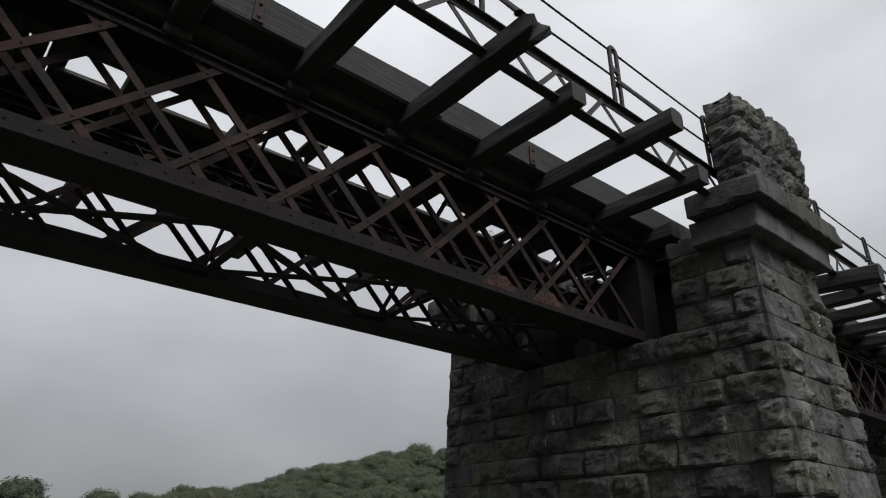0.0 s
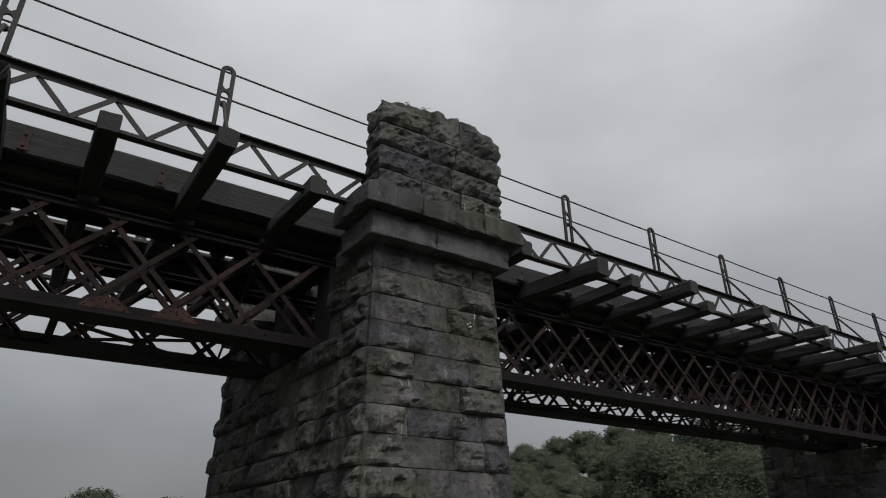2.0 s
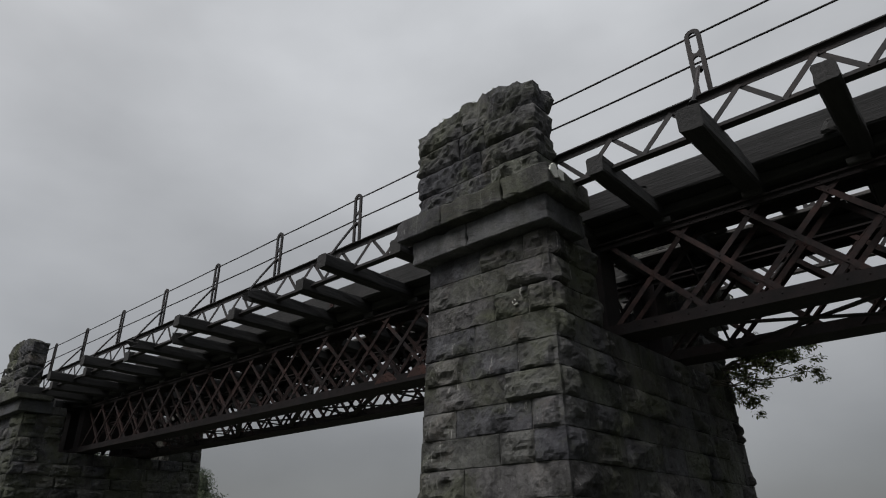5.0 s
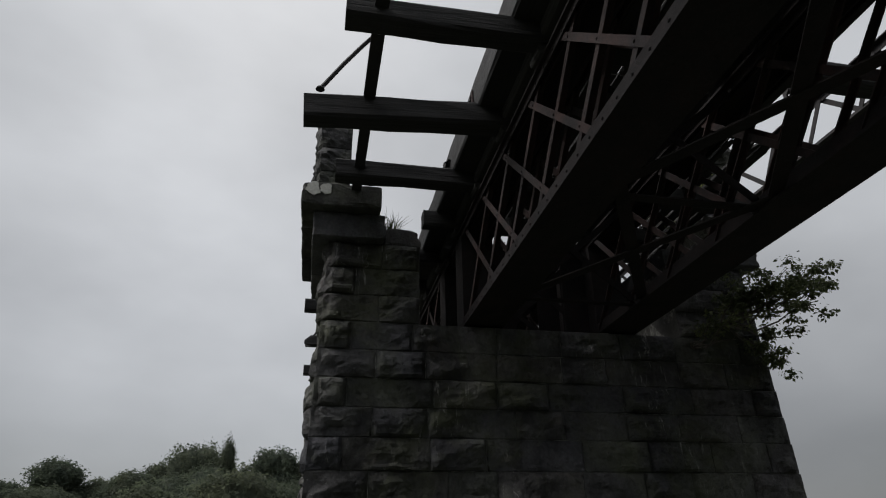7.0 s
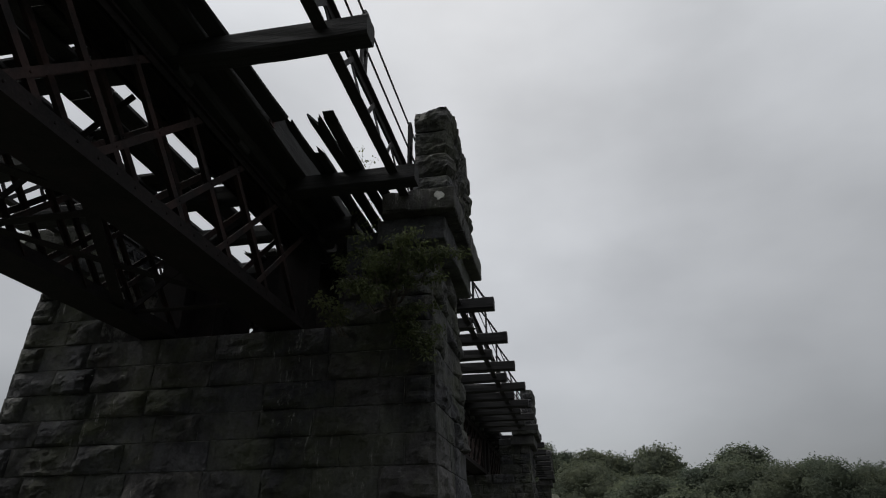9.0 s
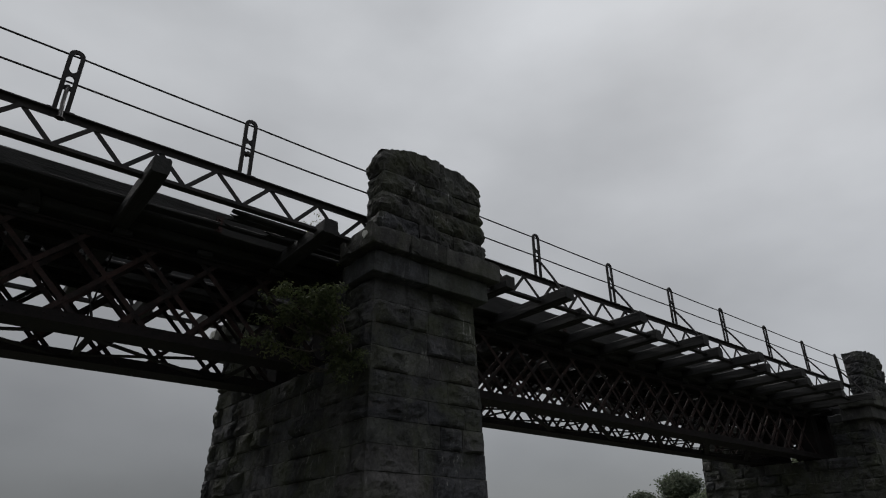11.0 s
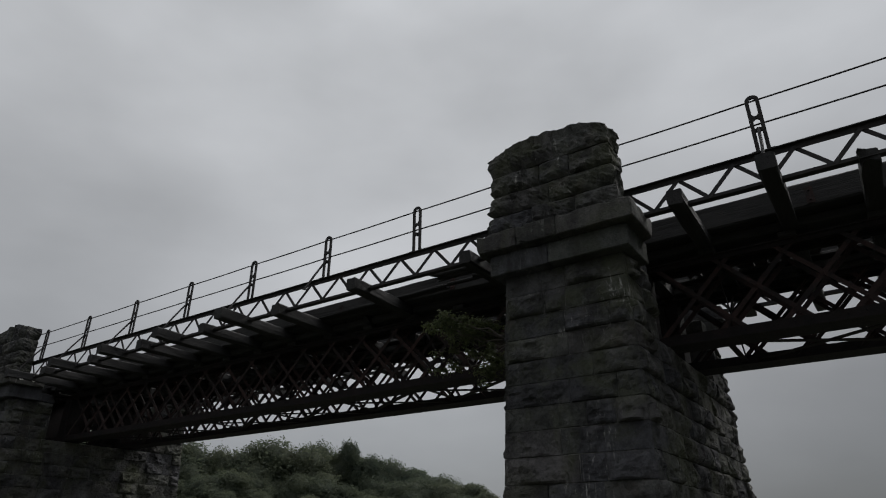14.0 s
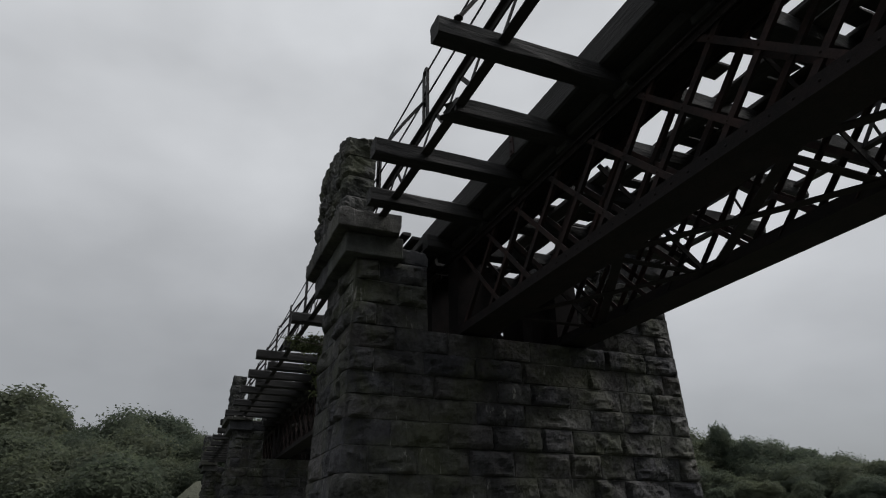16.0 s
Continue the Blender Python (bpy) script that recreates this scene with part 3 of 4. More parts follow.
def build_stringer(side, plates, cleats=False):
    """The long baulk beside the deck, notched over the cross beams, with bolted plates."""
    g = timber_geo(-SPAN / 2, SPAN / 2, 0.30, 0.37, rng, wear=0.006)
    st = thing("longitudinal_beam", "long weathered timber baulk with rusty bolt plates", "timber beam", "long baulks of the deck", data=None)
    part("baulk", g.mesh("baulk", M_TIMBER), st, at=Matrix.Translation((SPAN / 2, 1.195 * side, 8.80)))
    g = timber_geo(-SPAN / 2 + 0.05, SPAN / 2 - 0.05, 0.36, 0.13, rng, wear=0.005)
    part("packing_timber", g.mesh("packing_timber", M_TAR), st, "dark timber packing on the girder", at=Matrix.Translation((SPAN / 2, 0.92 * side, 8.545)))
    block = timber_geo(-0.11, 0.11, 0.40, Z_BEAM - Z_HI, rng, wear=0.004).mesh("packing_block", M_TAR)
    for k in range(15):
        part("packing_block", block, st, at=Matrix.Translation((0.56 + 1.081 * k, 0.91 * side, (Z_BEAM + Z_HI) / 2)))
    if cleats:
        block = timber_geo(-0.055, 0.055, 0.07, 0.15, rng, False, True, 0.006).mesh("cleat", M_TIMBER)
        for k in range(1, 15):
            part("cleat", block, st, at=Matrix.Translation((0.47 + 1.081 * k, 1.382 * side, Z_DECK + 0.077)))
    pl = Geo().box(-0.05, 0.05, -0.008, 0.008, -0.12, 0.12)
    for z in (-0.07, 0.07):
        pl.knob((0, 0.008 * side, z), 0.022, (0, side, 0), 6)
    me = pl.mesh("bolt_plate", M_IRON)
    for x in plates:
        part("bolt_plate", me, st, "small rusted bolt plate", at=Matrix.Translation((x, 1.355 * side, 8.77)))
    return st


# ---- the spans: the same ironwork runs both ways from the near pier ----
SPANS = ((0, 1), (0, -1), (2 * SPAN, -1), (-2 * SPAN, 1))        # origin, way along x


def span_matrix(x, way):
    return pose(x, YC, 0, 0, 0, 0 if way > 0 else 180)


for maker in (lambda: build_girder(1), lambda: build_girder(-1), build_bracing):
    first = maker()
    first.matrix_basis = span_matrix(0, 1)
    for x0, way in SPANS[1:]:
        ob = copy_thing(first, span_matrix(x0, way))
        if (x0, way) == (0, -1) and first.name == "lattice_girder":
            part("gusset_plate", gusset_mesh(1), ob, "red rusted riveted gusset", at=Matrix.Translation((3.38, 1.034, Z_LO + 0.07)))
            part("gusset_plate", gusset_mesh(1), ob, "red rusted riveted gusset", at=Matrix.Translation((2.62, 1.034, Z_LO + 0.07)))
for side in (1, -1):
    for west, plates in ((False, (2.68, 5.4, 8.6, 11.9, 14.2)), (True, (3.12, 4.54, 6.52, 9.82, 13.0))):
        own = -side if west else side
        first = build_stringer(own, plates, not west and side < 0)
        first.matrix_basis = span_matrix(0, -1 if west else 1)
        copy_thing(first, span_matrix(-2 * SPAN, 1) if not west else span_matrix(2 * SPAN, -1))
        first = build_railing(own, west)
        turn = Matrix.Translation((0, 2.345 * own, 0))
        first.matrix_basis = span_matrix(0, -1 if west else 1) @ turn
        copy_thing(first, (span_matrix(-2 * SPAN, 1) if not west else span_matrix(2 * SPAN, -1)) @ turn)
for x0, way in SPANS:
    build_deck(way, way < 0).matrix_basis = Matrix.Translation((x0, YC, 0))

# ---- cross beams, one by one ----
BEAM_SHIFT = {(0, 1, 1): -0.06, (0, 1, 3): 0.055, (0, -1, 2): -0.07, (0, -1, 3): -0.02, (0, -1, 4): 0.08}      # how far some have slid along the span
for x0, way in SPANS:
    for k in range(16):
        x = 0.56 + 1.081 * k if k < 15 else SPAN - 0.5
        south, north, b0, b1, dip = -2.55, 2.63, False, False, 0.0
        if k % 2 == 0 and k > 0:
            south, north = -3.0, 3.02
        if k == 1:
            south, north = -2.66, 2.68
        if k in (0, 15):
            south, north = -1.55, 1.55
        if (x0, way) == (0, 1) and k == 3:
            south, north = -2.67, 2.74
        if (x0, way) == (0, 1) and k == 2:
            south, north, b0, b1, dip = -3.04, -0.6, False, True, 4.0
        elif (x0, way) == (0, 1) and k == 4:
            north, b1 = 1.3, True
        elif (x0, way) == (0, -1) and k == 4:
            b0 = True
        elif (x0, way) == (0, -1) and k == 3:
            b1 = True
        elif rng.random() < 0.2:
            b0, b1 = rng.random() < 0.5, rng.random() < 0.5
        slide = BEAM_SHIFT.get((x0, way, k), 0.0)
        south += rng.uniform(-0.06, 0.06)
        north += rng.uniform(-0.06, 0.06)
        g = timber_geo(south, north, BEAM_W + rng.uniform(-0.015, 0.015) + (0.035 if dip else 0.0), BEAM_H + (0.035 if dip else 0.0), rng, b0, b1, 0.008)
        thing("cross_beam", "broken weathered timber cross beam with splintered end" if b0 or b1 else "squared weathered timber cross beam lying across iron girders", "timber beam", "cross beams of the deck",
              data=g.mesh("cross_beam", M_TIMBER), at=pose(x0 + way * x + slide, YC, Z_BEAM + BEAM_H / 2 + 1.1 * math.sin(radians(dip)), 0, -dip, 90 + rng.uniform(-0.5, 0.5)))

# rotten walkway boards beside the shrub
for y, x0, x1, w in ((1.635, 1.5, 2.74, 0.09), (1.74, 1.5, 2.12, 0.10), (1.925, 1.5, 2.71, 0.125), (2.065, 1.48, 2.69, 0.13), (1.51, 2.72, 8.2, 0.17), (1.50, -0.5, 1.45, 0.10), (1.70, -0.4, 1.48, 0.14), (1.88, -0.5, 1.46, 0.14), (2.06, -0.3, 1.47, 0.13), (2.22, -0.5, 1.45, 0.12)):
    g = timber_geo(-(x1 - x0) / 2, (x1 - x0) / 2, w, 0.05, rng, False, True, 0.006)
    thing("walkway_board", "rotten broken walkway board on a cross beam", "board", "rotten walkway boards", data=g.mesh("walkway_board", M_TIMBER), at=pose((x0 + x1) / 2, y, Z_DECK + 0.03, 0, 0, rng.uniform(-1.2, 1.2)))


# ---- the piers ----
def rock_grid(g, origin, u, n, length, z0, z1, lean, seed, amp, margin=0.012, cell=0.033, m0=0.0, m1=0.0):
    """A rock-faced stone front: broken into a few large facets, pitched back to its edges. lean: how far it steps out for each metre down."""
    r = random.Random(int(seed * 2) * 31 + 7)
    high = z1 - z0
    e0, e1 = max(margin, m0), max(margin, m1)
    nu, nz = max(5, int(length / cell)), max(5, int(0.33 / cell))
    us = [0.0, e0] + [e0 + (length - e0 - e1) * (i + 1) / nu for i in range(nu - 1)] + [length - e1, length]
    zs = [0.0, margin * 0.6] + [high * (j + 1) / nz for j in range(nz - 1)] + [high - margin * 0.6, high]
    # the planes of the break: offset, slope along, slope up
    planes = [(amp, r.uniform(-0.12, 0.12) * amp / max(0.3, length), r.uniform(-0.10, 0.02))]
    for _ in range(max(2, int(length / 0.17))):
        a, b = r.uniform(0.05, length - 0.05), r.uniform(0.15, 0.85) * high
        sa, sb = r.uniform(-0.34, 0.34), r.uniform(-0.5, 0.34)
        planes.append((amp * r.uniform(0.8, 1.15) - sa * (a - length / 2) - sb * (b - high / 2), sa, sb))
    reach = [r.uniform(0.05, 0.12), r.uniform(0.035, 0.09), r.uniform(0.02, 0.09), r.uniform(0.02, 0.09)]      # how far each edge is rounded: top, foot, ends
    scoops = [(r.uniform(0.1, 0.9) * length, r.uniform(0.1, 0.6) * high, r.uniform(0.07, 0.16), r.uniform(0.035, 0.075), r.uniform(0.15, 0.42) * amp) for _ in range(int(length / 0.3) + r.choice((0, 1, 1)))]
    verts, back = [], 0.10
    for j, w in enumerate(zs):
        for i, a in enumerate(us):
            edge = min(i, len(us) - 1 - i, j, len(zs) - 1 - j)
            out, ja, jz = 0.0, 0.0, 0.0
            z = z0 + w
            if edge >= 1 and e0 - 1e-6 <= a <= length - e1 + 1e-6:
                out = min(o + sa * (a - length / 2) + sb * (w - high / 2) for o, sa, sb in planes)
                wob = 0.02 * noise.noise((a * 5 + seed * 3.1, w * 7, seed))
                for d, far in zip((high - w + wob * 0.5, w + wob * 0.5, a - e0 + wob, length - e1 - a + wob), reach):
                    out *= math.sqrt(max(0.0, 1 - (1 - max(0.0, min(1.0, d / far))) ** 2))
                for ca, cw, ra, rw, deep in scoops:
                    d = math.hypot((a - ca) / ra, (w - cw) / rw)
                    if d < 1:
                        out -= deep * min(1.0, 2.2 * (1 - d))
                out += 0.016 * noise.noise((a * 6 + seed * 9.1, w * 13, seed * 3.7)) + 0.013 * (0.3 - abs(noise.noise((a * 9 + w * 5, w * 20, seed + 40)))) + 0.008 * noise.noise((a * 21, w * 34, seed + 20))
                out = max(0.003, out)
                ja, jz = 0.014 * noise.noise((a * 11, w * 11, seed + 3)), 0.012 * noise.noise((a * 11, w * 11, seed + 8))
            elif edge == 0:                                # arrises chipped here and there
                out = -0.014 * max(0.0, noise.noise((a * 6, w * 6, seed + 60)) - 0.05)
            verts.append(Vector(origin) + u * (a + ja) + Vector((0, 0, z + jz)) + n * (out + (8.0 - z) * lean))
    w = len(us)
    faces = [(j * w + i, j * w + i + 1, (j + 1) * w + i + 1, (j + 1) * w + i) for j in range(len(zs) - 1) for i in range(w - 1)]
    ring = list(range(w)) + [j * w + w - 1 for j in range(1, len(zs))] + [(len(zs) - 1) * w + i for i in range(w - 2, -1, -1)] + [j * w for j in range(len(zs) - 2, 0, -1)]
    m = len(verts)
    verts += [verts[i] - n * back for i in ring]
    k = len(ring)
    faces += [(ring[i], m + i, m + (i + 1) % k, ring[(i + 1) % k]) for i in range(k)]
    g.add(verts, faces)


LEAN = 0.034
FACES = {"s": (Vector((1, 0, 0)), Vector((0, -1, 0))), "n": (Vector((-1, 0, 0)), Vector((0, 1, 0))),
         "e": (Vector((0, 1, 0)), Vector((1, 0, 0))), "w": (Vector((0, -1, 0)), Vector((-1, 0, 0)))}


def face_half(face, z):
    return half_x(z) if face in "sn" else half_y(z)


def face_origin(face):
    return {"s": (0, -2.655, 0), "n": (0, 2.655, 0), "e": (0.885, 0, 0), "w": (-0.885, 0, 0)}[face]


def stone_on(pier, face, a, b, z0, z1, seed, corner=None, ret=0.0):
    """One stone of a face from a to b along it, with a return round the corner where it is a quoin."""
    u, n = FACES[face]
    gap = 0.004
    g = Geo()
    amp = {"s": 1.05, "n": 0.95, "e": 1.1, "w": 1.1}[face] * (0.052 + 0.05 * ((seed * 7919) % 13) / 13)
    rock_grid(g, Vector(face_origin(face)) + u * (a + gap), u, n, b - a - 2 * gap, z0 + gap, z1 - gap, LEAN, seed, amp, m0=0.045 if a < -face_half(face, (z0 + z1) / 2) + 0.01 else 0.0, m1=0.045 if b > face_half(face, (z0 + z1) / 2) - 0.01 else 0.0)
    if corner:
        other, at_start = corner
        u2, n2 = FACES[other]
        h2 = face_half(other, (z0 + z1) / 2)
        a2, b2 = (-h2, -h2 + ret) if at_start else (h2 - ret, h2)
        rock_grid(g, Vector(face_origin(other)) + u2 * (a2 + (0 if at_start else gap)), u2, n2, b2 - a2 - gap, z0 + gap, z1 - gap, LEAN, seed + 0.5, amp, m0=0.045 if at_start else 0.0, m1=0.0 if at_start else 0.045)
    return part("stone", g.mesh("stone", M_STONE), pier)


def build_pier():
    pier = thing("stone_pier", "tall rock-faced grey stone pier with capped pilasters, mossy and stained", "bridge pier", "stone piers of the viaduct")
    r = random.Random(21)
    # core behind the stones: mortar in the joints, and the plain lower courses
    g = Geo()
    ins = 0.010
    for z0, z1, y0, y1 in ((-0.5, Z_SHELF, None, None), (Z_SHELF, 8.0, 1, 1.60), (Z_SHELF, 8.0, -1, 1.60)):
        if y0 is None:
            g.loft([[(sx * (half_x(z) - ins), sy * (half_y(z) - ins), z) for sx, sy in ((-1, -1), (1, -1), (1, 1), (-1, 1))] for z in (z0, z1)])
        else:
            rings = []
            for z in (z0, z1):
                ya, yb = sorted((y0 * y1, y0 * (half_y(z) - ins)))
                rings.append([(-half_x(z) + ins, ya, z), (half_x(z) - ins, ya, z), (half_x(z) - ins, yb, z), (-half_x(z) + ins, yb, z)])
            g.loft(rings)
    part("core", g.mesh("core", M_MORTAR), pier, "lime-mortared rubble core")
    seed = 1
    for c, (z1, z0) in enumerate(zip(COURSES, COURSES[1:])):
        zm = (z0 + z1) / 2
        hx, hy = half_x(zm), half_y(zm)
        long_ret = 0.62 if c % 2 else 0.34
        rets = {}
        for face in "sn":
            cuts = sorted({-hx, hx, *JOINTS[face][c]}) if c < len(JOINTS[face]) else sorted({-hx, hx, *([r.uniform(-0.25, 0.25)] if r.random() < 0.45 else [r.uniform(-0.5, -0.25), r.uniform(0.2, 0.5)])})
            for i, (a, b) in enumerate(zip(cuts, cuts[1:])):
                corner, ret = None, 0
                if i == 0:
                    corner = ("w", False) if face == "s" else ("e", False)
                    ret = long_ret if face == "s" else 0.96 - long_ret
                    rets[face + "0"] = ret
                if i == len(cuts) - 2:
                    corner2 = ("e", True) if face == "s" else ("w", True)
                    ret2 = 0.96 - long_ret if face == "s" else long_ret
                    rets[face + "1"] = ret2
                    if corner is None:
                        corner, ret = corner2, ret2
                stone_on(pier, face, a, b, z0, z1, seed, corner, ret)
                seed += 1
        for face in "ew":
            # along the face: from -hy to hy in its own direction
            if face == "e":
                a0, b0 = -hy + rets["s1"], hy - rets["n0"]
            else:
                a0, b0 = -hy + rets["n1"], hy - rets["s0"]
            stretches = [(a0, b0)] if z1 <= Z_SHELF + 0.01 else [(a0, -1.60), (1.60, b0)]
            for a, b in stretches:
                m = max(1, round((b - a) / 0.74))
                cuts = [a] + sorted(a + (b - a) * (i + r.uniform(-0.22, 0.22)) / m for i in range(1, m)) + [b]
                for p, q in zip(cuts, cuts[1:]):
                    if q - p > 0.08:
                        stone_on(pier, face, p, q, z0, z1, seed)
                        seed += 1
    # lower courses, out of reach of the eye
    g = Geo()
    z1 = COURSES[-1]
    while z1 > -0.2:
        z0 = z1 - 0.33
        for face in "snew":
            h = face_half(face, (z0 + z1) / 2)
            m = 3 if face in "sn" else 7
            off = 0.5 * (int(z1 * 10) % 2) / m
            cuts = [-h] + [-h + 2 * h * (i + off) / m for i in range(1, m)] + [h]
            u, n = FACES[face]
            for p, q in zip(cuts, cuts[1:]):
                rock_grid(g, Vector(face_origin(face)) + u * (p + 0.006), u, n, q - p - 0.012, z0 + 0.006, z1 - 0.006, LEAN, seed, 0.05, 0.03, 0.12)
                seed += 1
        z1 = z0
    tagged(part("lower_courses", g.mesh("lower_courses", M_STONE), pier), kind="stuff")
    # caps: frieze, projecting slab, rough parapet block
    for sy in (-1, 1):
        def slab(name, x0, x1, yo, yi, z0, z1, label):
            ya, yb = sorted((sy * yo, sy * yi))
            bm = bmesh.new()
            bmesh.ops.create_cube(bm, size=1, matrix=Matrix.LocRotScale(((x0 + x1) / 2, (ya + yb) / 2, (z0 + z1) / 2), None, (x1 - x0, yb - ya, z1 - z0)))
            bmesh.ops.bevel(bm, geom=bm.edges[:], offset=0.012, segments=1, affect="EDGES")
            bmesh.ops.subdivide_edges(bm, edges=[e for e in bm.edges if e.calc_length() > 0.15], cuts=6, use_grid_fill=True)
            mid = Vector(((x0 + x1) / 2, (ya + yb) / 2, (z0 + z1) / 2))
            for v in bm.verts:                              # wavy faces, chipped arrises
                q = v.co - mid
                v.co += Vector((noise.noise(v.co * 3 + Vector((sy, 0, 0))), noise.noise(v.co * 3 + Vector((9, sy, 0))), noise.noise(v.co * 3 + Vector((0, 5, sy))))) * 0.010
                rim = sum(abs(abs(a) - h) < 0.02 for a, h in zip(q, ((x1 - x0) / 2, (yb - ya) / 2, (z1 - z0) / 2)))
                chip = max(0.0, noise.noise(q * 7 + Vector((sy * 4.0, x0, 2))) - 0.05) if rim > 1 else 0.0
                v.co -= Vector((q.x / (x1 - x0), q.y / (yb - ya), q.z / (z1 - z0))) * 0.09 * chip
            me = bpy.data.meshes.new(name)
            bm.to_mesh(me)
            bm.free()
            me.materials.append(M_SLAB if name == "cap_slab" else M_CAP)
            return part(name, me, pier, label)
        jb = 0.12 * sy
        slab("frieze_stone", -1.035, jb - 0.003, 2.857, 2.02, 8.0, 8.318, "smooth dressed grey frieze stone")
        slab("frieze_stone", jb + 0.003, 1.035, 2.857, 2.02, 8.0, 8.318, "smooth dressed grey frieze stone")
        ja = (-0.42 if sy < 0 else -0.1, 0.52)
        for x0, x1 in ((-1.18, ja[0]), (ja[0], ja[1]), (ja[1], 1.18)):
            slab("cap_slab", x0 + 0.003, x1 - 0.003, 3.005, 2.09, 8.323, 8.618, "projecting dressed cap stone with moss")
        slab("shoulder_stone", -0.88, 0.88, 2.015, 1.58, 8.004, 8.24, "flat shoulder stone behind the cap")
        # parapet block: four rough courses with a broken, weathered top
        zc = [8.62, 8.93, 9.27, 9.62, 9.98]
        core = Geo().box(-0.86, 0.86, min(sy * 2.52, sy * 2.77), max(sy * 2.52, sy * 2.77), 8.617, 9.86)
        part("parapet_core", core.mesh("parapet_core", M_MORTAR), pier)
        for c, (z0, z1) in enumerate(zip(zc, zc[1:])):
            top = c == 3
            cuts = [-0.93, *PARAPET_JOINTS[sy][c], 0.93]
            for x0, x1 in zip(cuts, cuts[1:]):
                if x1 - x0 < 0.1:
                    continue
                bm = bmesh.new()
                gap = 0.001 if top else 0.006
                yi, yo = 2.46, 2.825 if sy < 0 else 2.865
                nx, ny, nz = max(4, int((x1 - x0) / 0.045)), 6, 8
                idx = {}
                for i in range(nx + 1):
                    for j in range(ny + 1):
                        for k in range(nz + 1):
                            if i in (0, nx) or j in (0, ny) or k in (0, nz):
                                x = x0 + gap + (x1 - x0 - 2 * gap) * i / nx
                                y = sy * (yi + (yo - yi) * j / ny)
                                z = z0 + 0.006 + (z1 - z0 - 0.012) * k / nz
                                q = Vector((x, y, z))
                                mid = min(1.0, 5 * (k / nz) * (1 - k / nz) + 0.2) if not top else min(1.0, 0.25 + 2.5 * k / nz)
                                rough = 0.085 * (0.5 + 0.8 * noise.noise(q * 2.6 + Vector((seed * 3.3, 0, 0))) + 0.6 * noise.noise(q * 7) + 0.4 * noise.noise(q * 17)) * mid
                                worn = 0.5 + noise.noise((x * 2.5, z * 4, sy * 7.0))
                                if j == ny:
                                    q.y += sy * (max(-0.02, rough) - 0.024 * worn * (k in (0, nz))) * (1 if 0 < i < nx else 0.4) - sy * 0.02 * worn * (i in (0, nx))
                                    q.z += 0.02 * noise.noise((x * 3.1, seed, 2.0)) * (0 < k < nz)
                                if i == 0 and x0 < -0.9:
                                    q.x -= max(-0.01, rough)
                                if i == nx and x1 > 0.9:
                                    q.x += max(-0.01, rough)
                                if top and k == nz:
                                    q.z += float(np.interp(x, TOP_X, TOP_S if sy < 0 else TOP_N)) - z1 + 0.035 * noise.noise((x * 3, sy * 3, 1)) + 0.04 * noise.noise((x * 7, y * 6, sy)) + 0.014 * noise.noise((x * 19, y * 19, sy)) - 0.05 * (1 - j / ny) ** 2
                                idx[i, j, k] = bm.verts.new(q)

                def quad(a, b, c2, d):
                    bm.faces.new([idx[a], idx[b], idx[c2], idx[d]])
                for i in range(nx):
                    for j in range(ny):
                        quad((i, j, 0), (i, j + 1, 0), (i + 1, j + 1, 0), (i + 1, j, 0))
                        quad((i, j, nz), (i + 1, j, nz), (i + 1, j + 1, nz), (i, j + 1, nz))
                    for k in range(nz):
                        quad((i, 0, k), (i + 1, 0, k), (i + 1, 0, k + 1), (i, 0, k + 1))
                        quad((i, ny, k), (i, ny, k + 1), (i + 1, ny, k + 1), (i + 1, ny, k))
                for j in range(ny):
                    for k in range(nz):
                        quad((0, j, k), (0, j, k + 1), (0, j + 1, k + 1), (0, j + 1, k))
                        quad((nx, j, k), (nx, j + 1, k), (nx, j + 1, k + 1), (nx, j, k + 1))
                bmesh.ops.recalc_face_normals(bm, faces=bm.faces[:])
                me = bpy.data.meshes.new("parapet_stone")
                bm.to_mesh(me)
                bm.free()
                me.materials.append(M_STONE)
                part("parapet_stone", me, pier)
                seed += 1
    return pier


pier = build_pier()
pier.matrix_basis = Matrix.Translation((0, YC, 0))
for k in (-2, -1, 1, 2):
    other = copy_thing(pier, pose(k * SPAN, YC, 0, 0, 0, 180 if k % 2 else 0))
    if k == 1:
        east_pier = other


# ---- lichen on the cap stones of the near pier ----
def lichen(centre, u, n, ru, rz, seed, stone=None):
    """A ragged pale crust, a few millimetres thick, on a stone."""
    centre, u, n = Vector(centre), Vector(u), Vector(n)
    m = 22
    rim = []
    for k in range(m):
        a = k * math.tau / m
        s = 0.8 + 0.45 * noise.noise((math.cos(a) * 1.7 + seed, math.sin(a) * 1.7, seed))
        rim.append((math.cos(a) * ru * s, math.sin(a) * rz * s))
    g = Geo()
    g.add([centre + u * a + Vector((0, 0, b)) + n * h for h, f in ((-0.02, 1.0), (0.006, 0.97)) for a, b in [(x * f, y * f) for x, y in rim]], [])
    g.f = [(i, (i + 1) % m, m + (i + 1) % m, m + i) for i in range(m)] + [tuple(range(m, 2 * m))]
    part("lichen_patch", g.mesh("lichen_patch", M_LICHEN), stone or pier, "pale grey lichen crust")


E_N, S_N, N_N = (1, 0, 0), (0, -1, 0), (0, 1, 0)
lichen((1.182, -2.88, 8.52), (0, 1, 0), E_N, 0.10, 0.10, 1)
lichen((1.182, -2.73, 8.53), (0, 1, 0), E_N, 0.10, 0.08, 4)
lichen((1.182, 2.83, 8.50), (0, 1, 0), E_N, 0.075, 0.075, 9)

